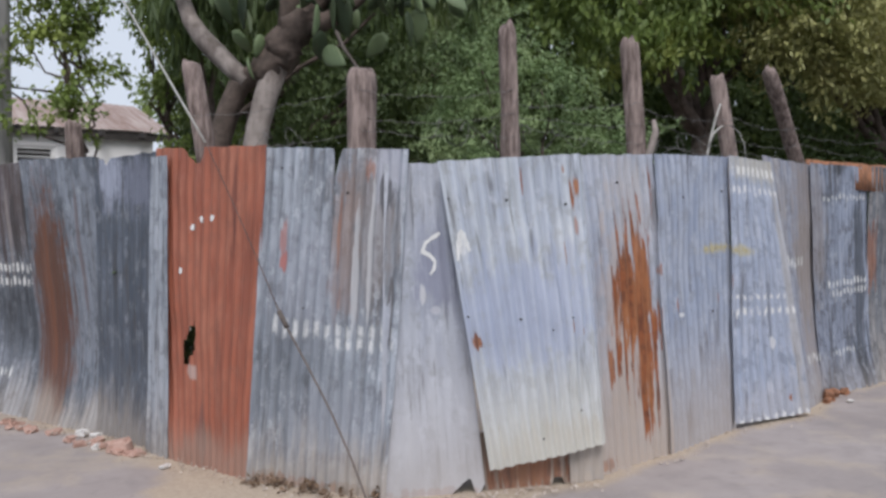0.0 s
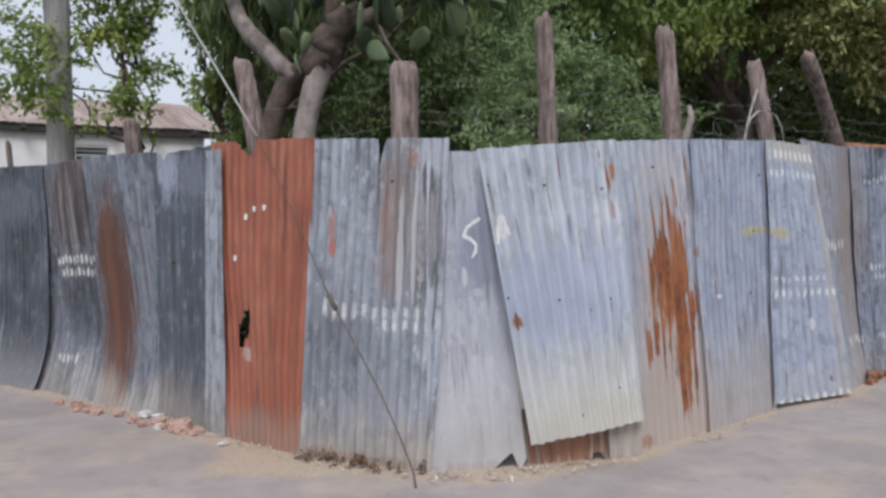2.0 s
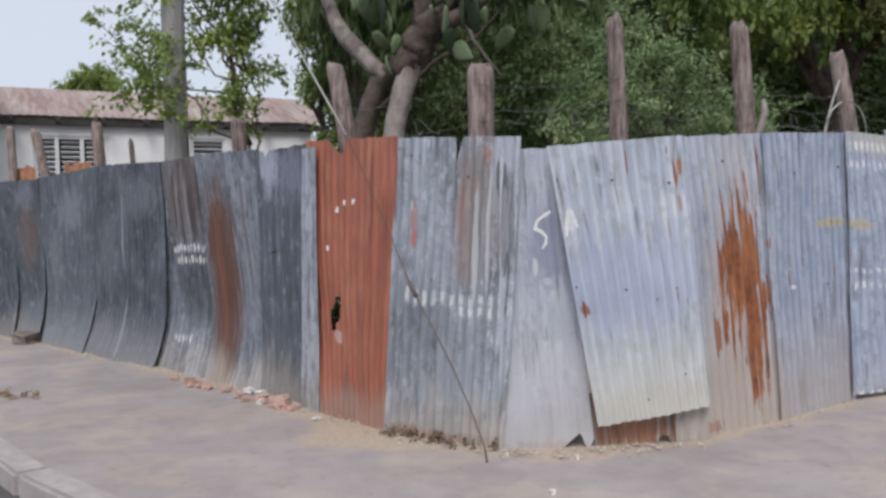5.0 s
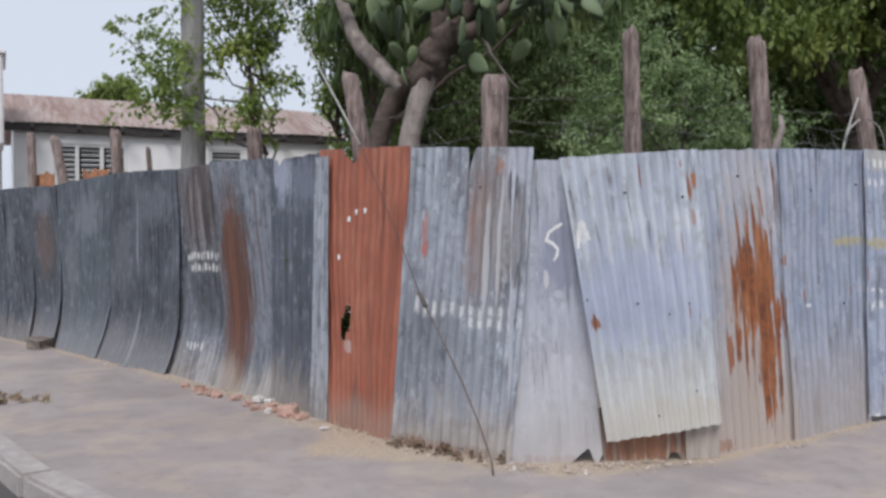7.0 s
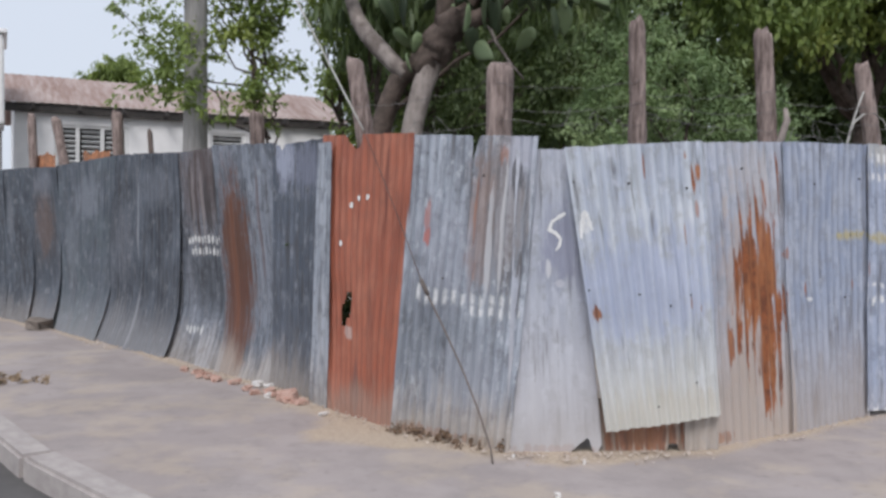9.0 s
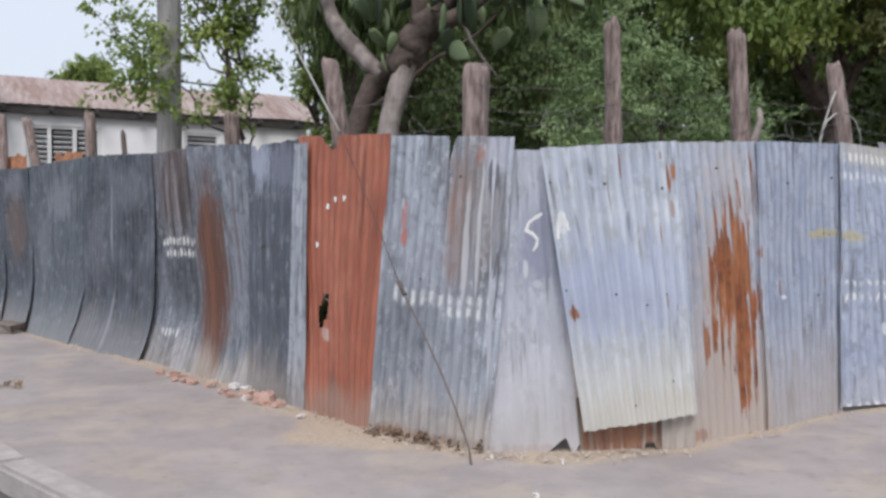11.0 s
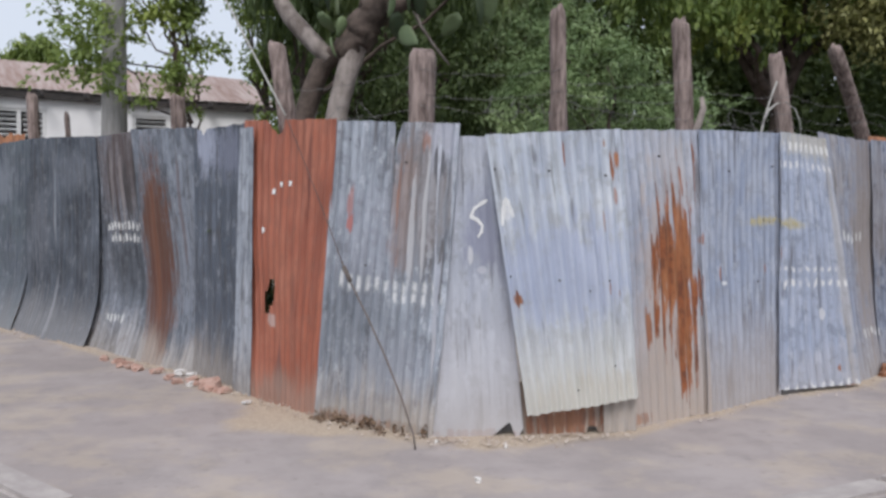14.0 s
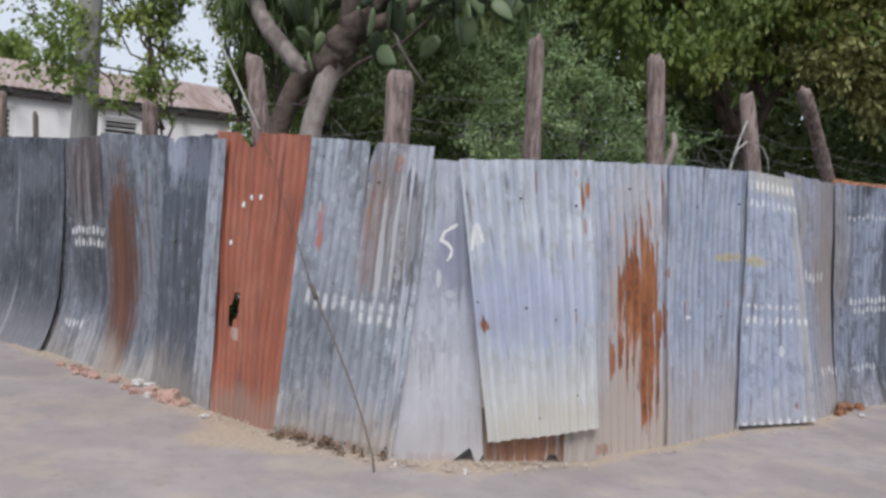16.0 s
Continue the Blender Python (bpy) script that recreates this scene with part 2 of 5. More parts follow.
leaf_fresh = leaf_material("fresh_leaves", (0.11, 0.165, 0.04), (0.19, 0.25, 0.057), (0.32, 0.36, 0.08))
leaf_deep = leaf_material("deep_leaves", (0.07, 0.108, 0.042), (0.118, 0.165, 0.058), (0.155, 0.20, 0.066))
leaf_feather = leaf_material("feathery_leaves", (0.15, 0.23, 0.10), (0.28, 0.38, 0.17), (0.40, 0.50, 0.24))
leaf_thin = leaf_material("thin_tree_leaves", (0.14, 0.20, 0.05), (0.22, 0.29, 0.07), (0.34, 0.40, 0.09))
leaf_olive = leaf_material("olive_leaves", (0.27, 0.27, 0.10), (0.42, 0.41, 0.16), (0.52, 0.47, 0.20))


def cactus_skin():
    k = Nodes("cactus_skin", 0.6)
    tone = k.n.new("ShaderNodeObjectInfo").outputs["Random"]
    blotch = k.noise(k.coord(), 9.0, 4.0)
    col = k.mix(k.ramp(tone, 0.1, 1.0), (0.035, 0.055, 0.028), (0.17, 0.23, 0.11))
    col = k.mix(k.math("MULTIPLY", k.ramp(blotch, 0.5, 0.7), 0.5), col, (0.15, 0.14, 0.07))
    k.bump(k.noise(k.coord(), 40.0, 3.0), 0.4, 0.006)
    return k.done(col)


cactus_mat = cactus_skin()


# ---- mesh helpers ----
def mesh_of(name, verts, faces, mat, smooth=False):
    me = bpy.data.meshes.new(name)
    me.from_pydata([tuple(map(float, p)) for p in verts], [], [tuple(map(int, q)) for q in faces])
    me.materials.append(mat)
    if smooth:
        me.polygons.foreach_set("use_smooth", [True] * len(me.polygons))
    me.update()
    return me


def part(name, me, parent=None, label=""):
    ob = new(name, me)
    if parent is not None:
        ob.parent = parent
    return tagged(ob, label)


def tube(points, radii, mat, name="tube", sides=9, seed=0, rough=0.0, cap=True):
    """A tapered, slightly uneven tube along points."""
    rng = np.random.default_rng(seed)
    pts = np.array(points, float)
    rr = np.interp(np.linspace(0, 1, len(pts)), np.linspace(0, 1, len(radii)), radii)
    verts, faces = [], []
    side = np.array([1.0, 0.13, 0.0])
    for i, p in enumerate(pts):
        d = pts[min(i + 1, len(pts) - 1)] - pts[max(i - 1, 0)]
        d /= np.linalg.norm(d) + 1e-9
        a = np.cross(d, side)
        if np.linalg.norm(a) < 0.1:
            a = np.cross(d, (0, 1, 0))
        a /= np.linalg.norm(a)
        b = np.cross(d, a)
        for j in range(sides):
            w = 2 * math.pi * j / sides
            r = rr[i] * (1 + rough * rng.uniform(-1, 1))
            verts.append(p + r * (math.cos(w) * a + math.sin(w) * b))
    for i in range(len(pts) - 1):
        for j in range(sides):
            k = (j + 1) % sides
            faces.append((i * sides + j, i * sides + k, (i + 1) * sides + k, (i + 1) * sides + j))
    if cap:
        faces.append(tuple(range(sides))[::-1])
        faces.append(tuple((len(pts) - 1) * sides + j for j in range(sides)))
    return mesh_of(name, verts, faces, mat, smooth=True)


def bent(a, b, n, wobble=0.0, seed=0, sag=0.0):
    """n points from a to b with some wobble and a sag."""
    rng = np.random.default_rng(seed)
    a, b = np.array(a, float), np.array(b, float)
    s = np.linspace(0, 1, n)[:, None]
    out = a + (b - a) * s
    out[1:-1] += rng.normal(0, 1, (n - 2, 3)) * wobble
    out[:, 2] -= sag * 4 * (s * (1 - s))[:, 0]
    return out


def box_mesh(name, size, mat, bevel=0.0, centre=(0, 0, 0)):
    bm = bmesh.new()
    bmesh.ops.create_cube(bm, size=1, matrix=Matrix.Translation(centre) @ Matrix.Diagonal((*size, 1)))
    if bevel:
        bmesh.ops.bevel(bm, geom=bm.edges[:], offset=bevel, segments=2, affect="EDGES")
    me = bpy.data.meshes.new(name)
    bm.to_mesh(me)
    bm.free()
    me.materials.append(mat)
    return me


def lump_mesh(name, size, mat, seed=0, sharp=0.25):
    """A broken, angular lump."""
    rng = np.random.default_rng(seed)
    bm = bmesh.new()
    bmesh.ops.create_cube(bm, size=1, matrix=Matrix.Diagonal((*size, 1)))
    bmesh.ops.bevel(bm, geom=bm.edges[:], offset=min(size) * 0.18, segments=1, affect="EDGES")
    for v in bm.verts:
        v.co += Vector(rng.uniform(-1, 1, 3) * np.array(size) * sharp * 0.5)
    me = bpy.data.meshes.new(name)
    bm.to_mesh(me)
    bm.free()
    me.materials.append(mat)
    return me


# ---- ground ----
KERB_L, KERB_R = Vector((-0.768, 0.641)), Vector((0.789, 0.615))


def kerb_line():
    """The kerb's inner edge round the corner, from far left to far right."""
    a, b = Vector((-2.697, 2.812)), Vector((1.599, 2.944))
    pts = [a + KERB_L * d for d in (60, 20, 8, 4, 2, 1, 0.3)]
    for s in [i / 12 for i in range(13)]:
        p, q, r = a, Vector((-0.653, 1.471)), b
        pts.append((1 - s) ** 2 * p + 2 * s * (1 - s) * q + s * s * r)
    pts += [b + KERB_R * d for d in (0.3, 1, 2, 4, 8, 20, 60)]
    return pts


FENCE = [(-13.593, 13.283), (-8.948, 10.2), (-7.447, 9.233), (-6.152, 8.293), (-4.607, 7.234), (-3.643, 6.486), (-2.83, 5.922), (-2.191, 5.382), (-1.957, 5.13), (-1.27, 4.5), (-0.375, 4.04), (-0.09, 4.0), (0.25, 4.17), (0.95, 4.38), (1.611, 5.099), (2.321, 5.864), (3.126, 6.341), (3.691, 7.276), (4.509, 7.947), (7.301, 10.368)]


def build_ground():
    n = 90
    g = np.sign(np.linspace(-1, 1, n)) * np.abs(np.linspace(-1, 1, n)) ** 4 * 900
    verts = [(x, y, -0.13 + 0.012 * noise.noise((x * 0.7, y * 0.7, 0)) * (abs(x) + abs(y) < 40)) for y in g for x in g]
    faces = [(j * n + i, j * n + i + 1, (j + 1) * n + i + 1, (j + 1) * n + i) for j in range(n - 1) for i in range(n - 1)]
    tagged(new("ground", mesh_of("ground", verts, faces, road_mat, True)), "worn grey asphalt street running to the horizon", "ground", kind="structure")
    # the raised pavement and yard inside the kerb, with soil washed up along the fence
    line = kerb_line()
    rows, verts, faces, soil = 96, [], [], []
    dense = []
    for p, q in zip(line, line[1:]):
        k = max(1, min(28, int((q - p).length / 0.12)))
        dense += [p.lerp(q, i / k) for i in range(k)]
    dense.append(line[-1])
    fa = np.array(FENCE)
    seg_a, seg_d = fa[:-1], np.diff(fa, axis=0)
    for p in dense:
        for r in range(rows):
            d = 60 * (r / (rows - 1)) ** 2.6
            x, y = p.x, p.y + d
            near = 9.0
            h = 0.0
            if d < 12:
                rel = np.array((x, y)) - seg_a
                s = np.clip((rel * seg_d).sum(1) / (seg_d ** 2).sum(1), 0, 1)
                near = float(np.sqrt(((rel - seg_d * s[:, None]) ** 2).sum(1)).min())
                h = 0.010 * noise.noise((x * 1.3, y * 1.3, 3)) + 0.006 * noise.noise((x * 5, y * 5, 7))
                h += 0.014 * max(0.0, 1 - near / 0.3) ** 1.5 * (0.7 + noise.noise((x * 3, y * 3, 1)))
            wide = (0.15 if x < 0.7 else 0.11) + 0.45 * math.exp(-((x + 1.6) / 0.85) ** 2) + 0.12 * math.exp(-((x - 0.2) / 0.6) ** 2)
            sand = 1.1 * math.exp(-((x + 1.55) / 0.42) ** 2 - ((y - 4.22) / 0.2) ** 2)
            soil.append(max(0.0, min(1.0, sand + 1.25 - near / wide + 0.7 * noise.noise((x * 2.2, y * 2.2, 5)) + 0.4 * noise.noise((x * 7, y * 7, 8)))))
            verts.append((x, y, h - 0.01))
    for i in range(len(dense) - 1):
        for r in range(rows - 1):
            a = i * rows + r
            faces.append((a, a + rows, a + rows + 1, a + 1))
    me = mesh_of("pavement", verts, faces, pavement_mat, True)
    me.attributes.new("soil", "FLOAT", "POINT").data.foreach_set("value", soil)
    tagged(new("pavement", me), "dusty worn concrete and packed-earth pavement along the fence", "pavement", kind="structure")
    # kerb stones
    holder = tagged(new("kerb"), "row of worn pale concrete kerb stones edging the pavement", "kerb", kind="structure")
    run = [p for p in dense if abs(p.x) < 16]
    acc, pieces, start = 0.0, [], run[0]
    for p, q in zip(run, run[1:]):
        acc += (q - p).length
        if acc > 1.5:
            pieces.append((start, q))
            start, acc = q, 0.0
    shapes = [box_mesh("kerb_stone", (1.0, 0.22, 0.30), kerb_mat, 0.025) for _ in range(3)]
    for i, (p, q) in enumerate(pieces):
        d = q - p
        mid = (p + q) / 2
        nrm = Vector((d.y, -d.x)).normalized()
        ob = part("kerb_stone", shapes[i % 3], holder)
        ob.matrix_basis = Matrix.Translation((mid.x + nrm.x * 0.10, mid.y + nrm.y * 0.10, -0.135 + 0.006 * (i % 4))) @ pose(0, 0, 0, 0, 0, math.degrees(math.atan2(d.y, d.x))) @ Matrix.Diagonal((d.length - 0.006, 1, 1, 1))


build_ground()

# ---- the corrugated fence ----
SHEETS = {}


def surface(spec, s, h):
    """The place on a sheet at s (0 to 1 along) and h (0 to 1 up), with its width and height."""
    bl, br, tl, tr, flare = spec["bl"], spec["br"], spec["tl"], spec["tr"], spec["flare"]
    low, high = bl.lerp(br, s), tl.lerp(tr, s)
    d = (br - bl)
    out = Vector((d.y, -d.x, 0)).normalized()
    width, v = spec["wide"], h * spec["tall"]
    p = (low - out * flare).lerp(high, h)
    p += out * flare * max(0.0, 1 - v / 0.75) ** 1.7
    sd, u = spec["seed"], s * width + spec["start"]
    p += out * (0.028 * noise.noise((u * 1.6 + sd * 7.1, v * 1.1, sd)) * spec["dent"] + 0.008 * noise.noise((u * 6 + sd, v * 4, sd * 2)) * spec["dent"])
    p += out * spec["bow"] * 4 * s * (1 - s)
    if spec["curl"]:
        p += out * spec["curl"] * max(0.0, (s - 0.72) / 0.28) ** 2 * max(0.0, min(1.0, (1.75 - v) / 0.9)) * (0.55 + 0.45 * math.cos(v * 2.2))
    if spec["crease"]:
        p += out * 0.035 * max(0.0, 1 - abs(s - spec["crease"]) / 0.14) * max(0.3, 1 - v / 2.6)
    flat = spec["flat"]
    amp = spec["amp"] * (1 - flat * max(0.0, min(1.0, 0.5 + noise.noise((u * 2 + sd, v * 1.2, 9)) * 1.4)))
    p += out * (amp * math.cos(2 * math.pi * u / PITCH) + spec["proud"])
    return p, u, v


def sheet(key, size, bl, br, tl, tr, mat, label, amp=0.009, flare=0.0, dent=1.0, seed=0, proud=0.0, bow=0.0, flat=0.0, rows=16, ragged=0.012, top_cut=None, low_cut=None, hole=None, curl=0.0, crease=0.0, start=0.0):
    """One roofing sheet from its four corners (size: its flat width and length), with true ridges, dents, a ragged edge and, where asked, cuts and a hole."""
    spec = dict(start=start, wide=size[0], tall=size[1], bl=Vector(bl), br=Vector(br), tl=Vector(tl), tr=Vector(tr), flare=flare, dent=dent, seed=seed + 0.37, proud=proud, bow=bow, amp=amp, flat=flat, curl=curl, crease=crease)
    SHEETS[key] = spec
    width = size[0]
    cols = max(8, int(width / PITCH * 7))
    verts, faces, uvs = [], [], []
    for r in range(rows + 1):
        for c in range(cols + 1):
            s, h = c / cols, r / rows
            u = s * width
            if r == rows:
                h += ragged * 0.35 * noise.noise((u * 9, seed, 1))
            if top_cut:
                h = min(h, 1.004 - top_cut(u) - (rows - r) * 0.0015)
            if r == 0:
                h += ragged * (0.55 * noise.noise((u * 7, seed, 4)) - 0.3) + (low_cut(u) if low_cut else 0.0)
            elif r == 1 and low_cut:
                h += low_cut(u) * 0.7
            p, u, v = surface(spec, s, h)
            verts.append(p)
            uvs.append((u, v))
    for r in range(rows):
        for c in range(cols):
            a = r * (cols + 1) + c
            quad = (a, a + 1, a + cols + 2, a + cols + 1)
            mu, mv = sum(uvs[i][0] for i in quad) / 4, sum(uvs[i][1] for i in quad) / 4
            if hole and hole(mu, mv):
                continue
            faces.append(quad)
    me = mesh_of("roofing_sheet", verts, faces, mat, True)
    layer = me.uv_layers.new(name="UVMap")
    for loop in me.loops:
        layer.data[loop.index].uv = uvs[loop.vertex_index]
    ob = tagged(new("roofing_sheet", me), label, "metal sheet", "sheets of the fence")
    solid = ob.modifiers.new("thickness", "SOLIDIFY")
    solid.thickness, solid.offset = 0.0012, -1
    crisp = ob.modifiers.new("crisp_rim", "EDGE_SPLIT")
    crisp.split_angle = radians(75)
    SHEETS[key]["ob"] = ob
    return ob


def notch(centre, half, depth):
    return lambda u: depth * max(0.0, 1 - abs(u - centre) / half)


def build_fence():
    far = [(-13.595, 13.284), (-12.591, 12.595), (-11.693, 11.957), (-10.768, 11.397), (-9.857, 10.803), (-8.947, 10.21)]
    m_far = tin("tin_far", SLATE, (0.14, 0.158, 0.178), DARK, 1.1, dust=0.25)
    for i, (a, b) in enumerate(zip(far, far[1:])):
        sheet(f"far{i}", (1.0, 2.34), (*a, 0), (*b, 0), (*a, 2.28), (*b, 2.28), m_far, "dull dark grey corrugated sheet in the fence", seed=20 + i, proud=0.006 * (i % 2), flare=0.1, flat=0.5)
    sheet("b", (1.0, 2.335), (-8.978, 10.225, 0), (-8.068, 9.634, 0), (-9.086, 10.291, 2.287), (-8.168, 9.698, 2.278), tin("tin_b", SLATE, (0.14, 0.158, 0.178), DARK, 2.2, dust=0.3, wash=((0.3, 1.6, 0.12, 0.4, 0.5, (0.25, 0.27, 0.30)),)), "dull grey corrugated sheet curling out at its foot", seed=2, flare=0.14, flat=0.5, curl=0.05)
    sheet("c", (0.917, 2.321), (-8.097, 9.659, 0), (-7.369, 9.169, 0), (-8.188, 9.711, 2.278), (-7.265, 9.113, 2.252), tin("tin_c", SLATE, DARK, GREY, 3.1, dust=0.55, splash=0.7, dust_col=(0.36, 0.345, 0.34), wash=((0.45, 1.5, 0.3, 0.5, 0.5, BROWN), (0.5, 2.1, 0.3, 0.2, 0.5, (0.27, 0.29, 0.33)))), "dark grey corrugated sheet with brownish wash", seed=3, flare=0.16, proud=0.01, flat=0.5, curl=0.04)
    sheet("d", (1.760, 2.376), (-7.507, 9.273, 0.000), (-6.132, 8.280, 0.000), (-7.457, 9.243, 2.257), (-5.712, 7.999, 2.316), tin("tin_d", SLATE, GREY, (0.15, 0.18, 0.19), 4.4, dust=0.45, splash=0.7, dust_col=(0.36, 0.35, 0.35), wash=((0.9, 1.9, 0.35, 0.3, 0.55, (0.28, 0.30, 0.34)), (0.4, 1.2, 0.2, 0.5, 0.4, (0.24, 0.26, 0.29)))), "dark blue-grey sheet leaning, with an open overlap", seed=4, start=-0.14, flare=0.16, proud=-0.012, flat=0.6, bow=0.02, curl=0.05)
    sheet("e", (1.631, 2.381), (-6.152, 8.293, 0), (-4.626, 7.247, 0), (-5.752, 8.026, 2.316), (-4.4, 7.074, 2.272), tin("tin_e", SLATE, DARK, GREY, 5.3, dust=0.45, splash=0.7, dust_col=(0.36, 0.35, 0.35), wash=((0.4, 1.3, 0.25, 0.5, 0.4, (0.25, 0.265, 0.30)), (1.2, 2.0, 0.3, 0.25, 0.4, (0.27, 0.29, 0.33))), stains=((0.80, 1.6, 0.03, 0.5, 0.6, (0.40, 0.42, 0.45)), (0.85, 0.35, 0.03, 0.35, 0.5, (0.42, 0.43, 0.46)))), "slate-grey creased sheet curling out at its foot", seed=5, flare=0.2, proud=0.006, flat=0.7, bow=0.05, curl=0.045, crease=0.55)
    sheet("f", (1.174, 2.327), (-4.760, 7.366, 0.000), (-3.613, 6.461, 0.000), (-4.528, 7.179, 2.270), (-3.662, 6.497, 2.284),
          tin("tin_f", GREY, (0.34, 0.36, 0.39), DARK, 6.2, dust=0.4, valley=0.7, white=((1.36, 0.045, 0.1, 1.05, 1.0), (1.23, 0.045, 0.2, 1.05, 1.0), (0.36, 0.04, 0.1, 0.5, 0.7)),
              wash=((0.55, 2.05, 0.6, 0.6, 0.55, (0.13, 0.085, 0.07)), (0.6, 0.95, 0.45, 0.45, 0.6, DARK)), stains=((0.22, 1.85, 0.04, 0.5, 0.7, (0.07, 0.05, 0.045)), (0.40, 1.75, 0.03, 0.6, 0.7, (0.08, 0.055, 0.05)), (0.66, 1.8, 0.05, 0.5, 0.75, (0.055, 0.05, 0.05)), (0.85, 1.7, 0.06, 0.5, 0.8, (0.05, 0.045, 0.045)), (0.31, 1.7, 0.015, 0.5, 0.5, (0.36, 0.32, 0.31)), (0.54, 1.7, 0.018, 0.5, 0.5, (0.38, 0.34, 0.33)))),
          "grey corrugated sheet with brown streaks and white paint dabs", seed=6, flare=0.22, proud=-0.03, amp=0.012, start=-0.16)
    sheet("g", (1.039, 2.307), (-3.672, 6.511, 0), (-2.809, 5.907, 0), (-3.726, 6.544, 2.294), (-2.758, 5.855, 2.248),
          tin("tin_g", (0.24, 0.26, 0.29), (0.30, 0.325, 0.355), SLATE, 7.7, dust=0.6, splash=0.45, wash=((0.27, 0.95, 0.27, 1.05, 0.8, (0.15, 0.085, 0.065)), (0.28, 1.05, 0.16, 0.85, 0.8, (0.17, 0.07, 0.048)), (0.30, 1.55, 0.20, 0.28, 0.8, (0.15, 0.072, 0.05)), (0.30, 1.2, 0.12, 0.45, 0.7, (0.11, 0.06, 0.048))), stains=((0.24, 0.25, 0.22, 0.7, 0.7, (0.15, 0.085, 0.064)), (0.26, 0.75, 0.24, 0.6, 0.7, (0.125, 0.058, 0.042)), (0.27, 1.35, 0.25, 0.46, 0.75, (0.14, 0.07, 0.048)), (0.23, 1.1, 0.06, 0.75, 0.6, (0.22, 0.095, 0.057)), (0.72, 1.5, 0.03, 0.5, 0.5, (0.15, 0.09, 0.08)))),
          "grey sheet with one broad rust-brown stripe", seed=7, flare=0.2, proud=0.012, amp=0.007, flat=0.5)
    sheet("h", (0.917, 2.269), (-2.849, 5.935, 0), (-2.098, 5.303, 0), (-2.818, 5.907, 2.228), (-2.018, 5.218, 2.24),
          tin("tin_h", (0.085, 0.10, 0.12), (0.15, 0.17, 0.20), (0.07, 0.08, 0.095), 8.4, dust=0.5, wash=((0.2, 2.1, 0.16, 0.24, 1.0, (0.36, 0.385, 0.47)), (0.55, 2.05, 0.22, 0.24, 0.7, (0.22, 0.235, 0.30)))),
          "dark slate-grey sheet with a pale top corner", seed=8, proud=0.014, amp=0.007, flat=0.5, flare=0.06, top_cut=notch(0.15, 0.05, 0.03))
    sheet("strip", (0.245, 2.135), (-2.17, 5.362, 0), (-1.939, 5.133, 0), (-2.08, 5.268, 2.19), (-1.91, 5.1, 2.18), tin("tin_strip", (0.40, 0.43, 0.46), (0.47, 0.49, 0.51), GREY, 9.2, dust=0.5), "narrow pale grey sheet edge showing between sheets", seed=9, proud=0.09, amp=0.004, dent=0.4)

    def red_hole(u, v):
        c = 0.285 + 0.34 * (v - 0.85) + 0.012 * noise.noise((v * 14, 3, 0))
        return ((u - c) / 0.058) ** 2 + ((v - 0.85) / 0.145) ** 2 < 1 + 0.5 * noise.noise((u * 30, v * 12, 2)) or ((u - 0.345) / 0.035) ** 2 + ((v - 0.95) / 0.055) ** 2 < 1

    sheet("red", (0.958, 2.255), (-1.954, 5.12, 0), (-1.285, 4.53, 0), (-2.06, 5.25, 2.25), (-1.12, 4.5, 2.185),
          tin("tin_red", (0.41, 0.135, 0.08), (0.31, 0.10, 0.062), (0.45, 0.185, 0.12), 10.3, dust=0.6, dust_col=(0.36, 0.27, 0.22), valley=0.35, splash=0.36, scuff_light=0.12, grime_shade_col=(0.15, 0.05, 0.035), pale_col=(0.56, 0.27, 0.2),
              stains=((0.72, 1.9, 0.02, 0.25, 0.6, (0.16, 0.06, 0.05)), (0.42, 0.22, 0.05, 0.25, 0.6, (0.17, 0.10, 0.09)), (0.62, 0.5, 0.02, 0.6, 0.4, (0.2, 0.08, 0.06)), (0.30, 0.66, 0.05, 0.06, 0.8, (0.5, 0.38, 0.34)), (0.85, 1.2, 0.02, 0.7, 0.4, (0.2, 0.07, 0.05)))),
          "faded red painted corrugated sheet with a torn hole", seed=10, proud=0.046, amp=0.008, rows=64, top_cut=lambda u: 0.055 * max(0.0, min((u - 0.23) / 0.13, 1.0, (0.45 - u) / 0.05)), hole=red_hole)
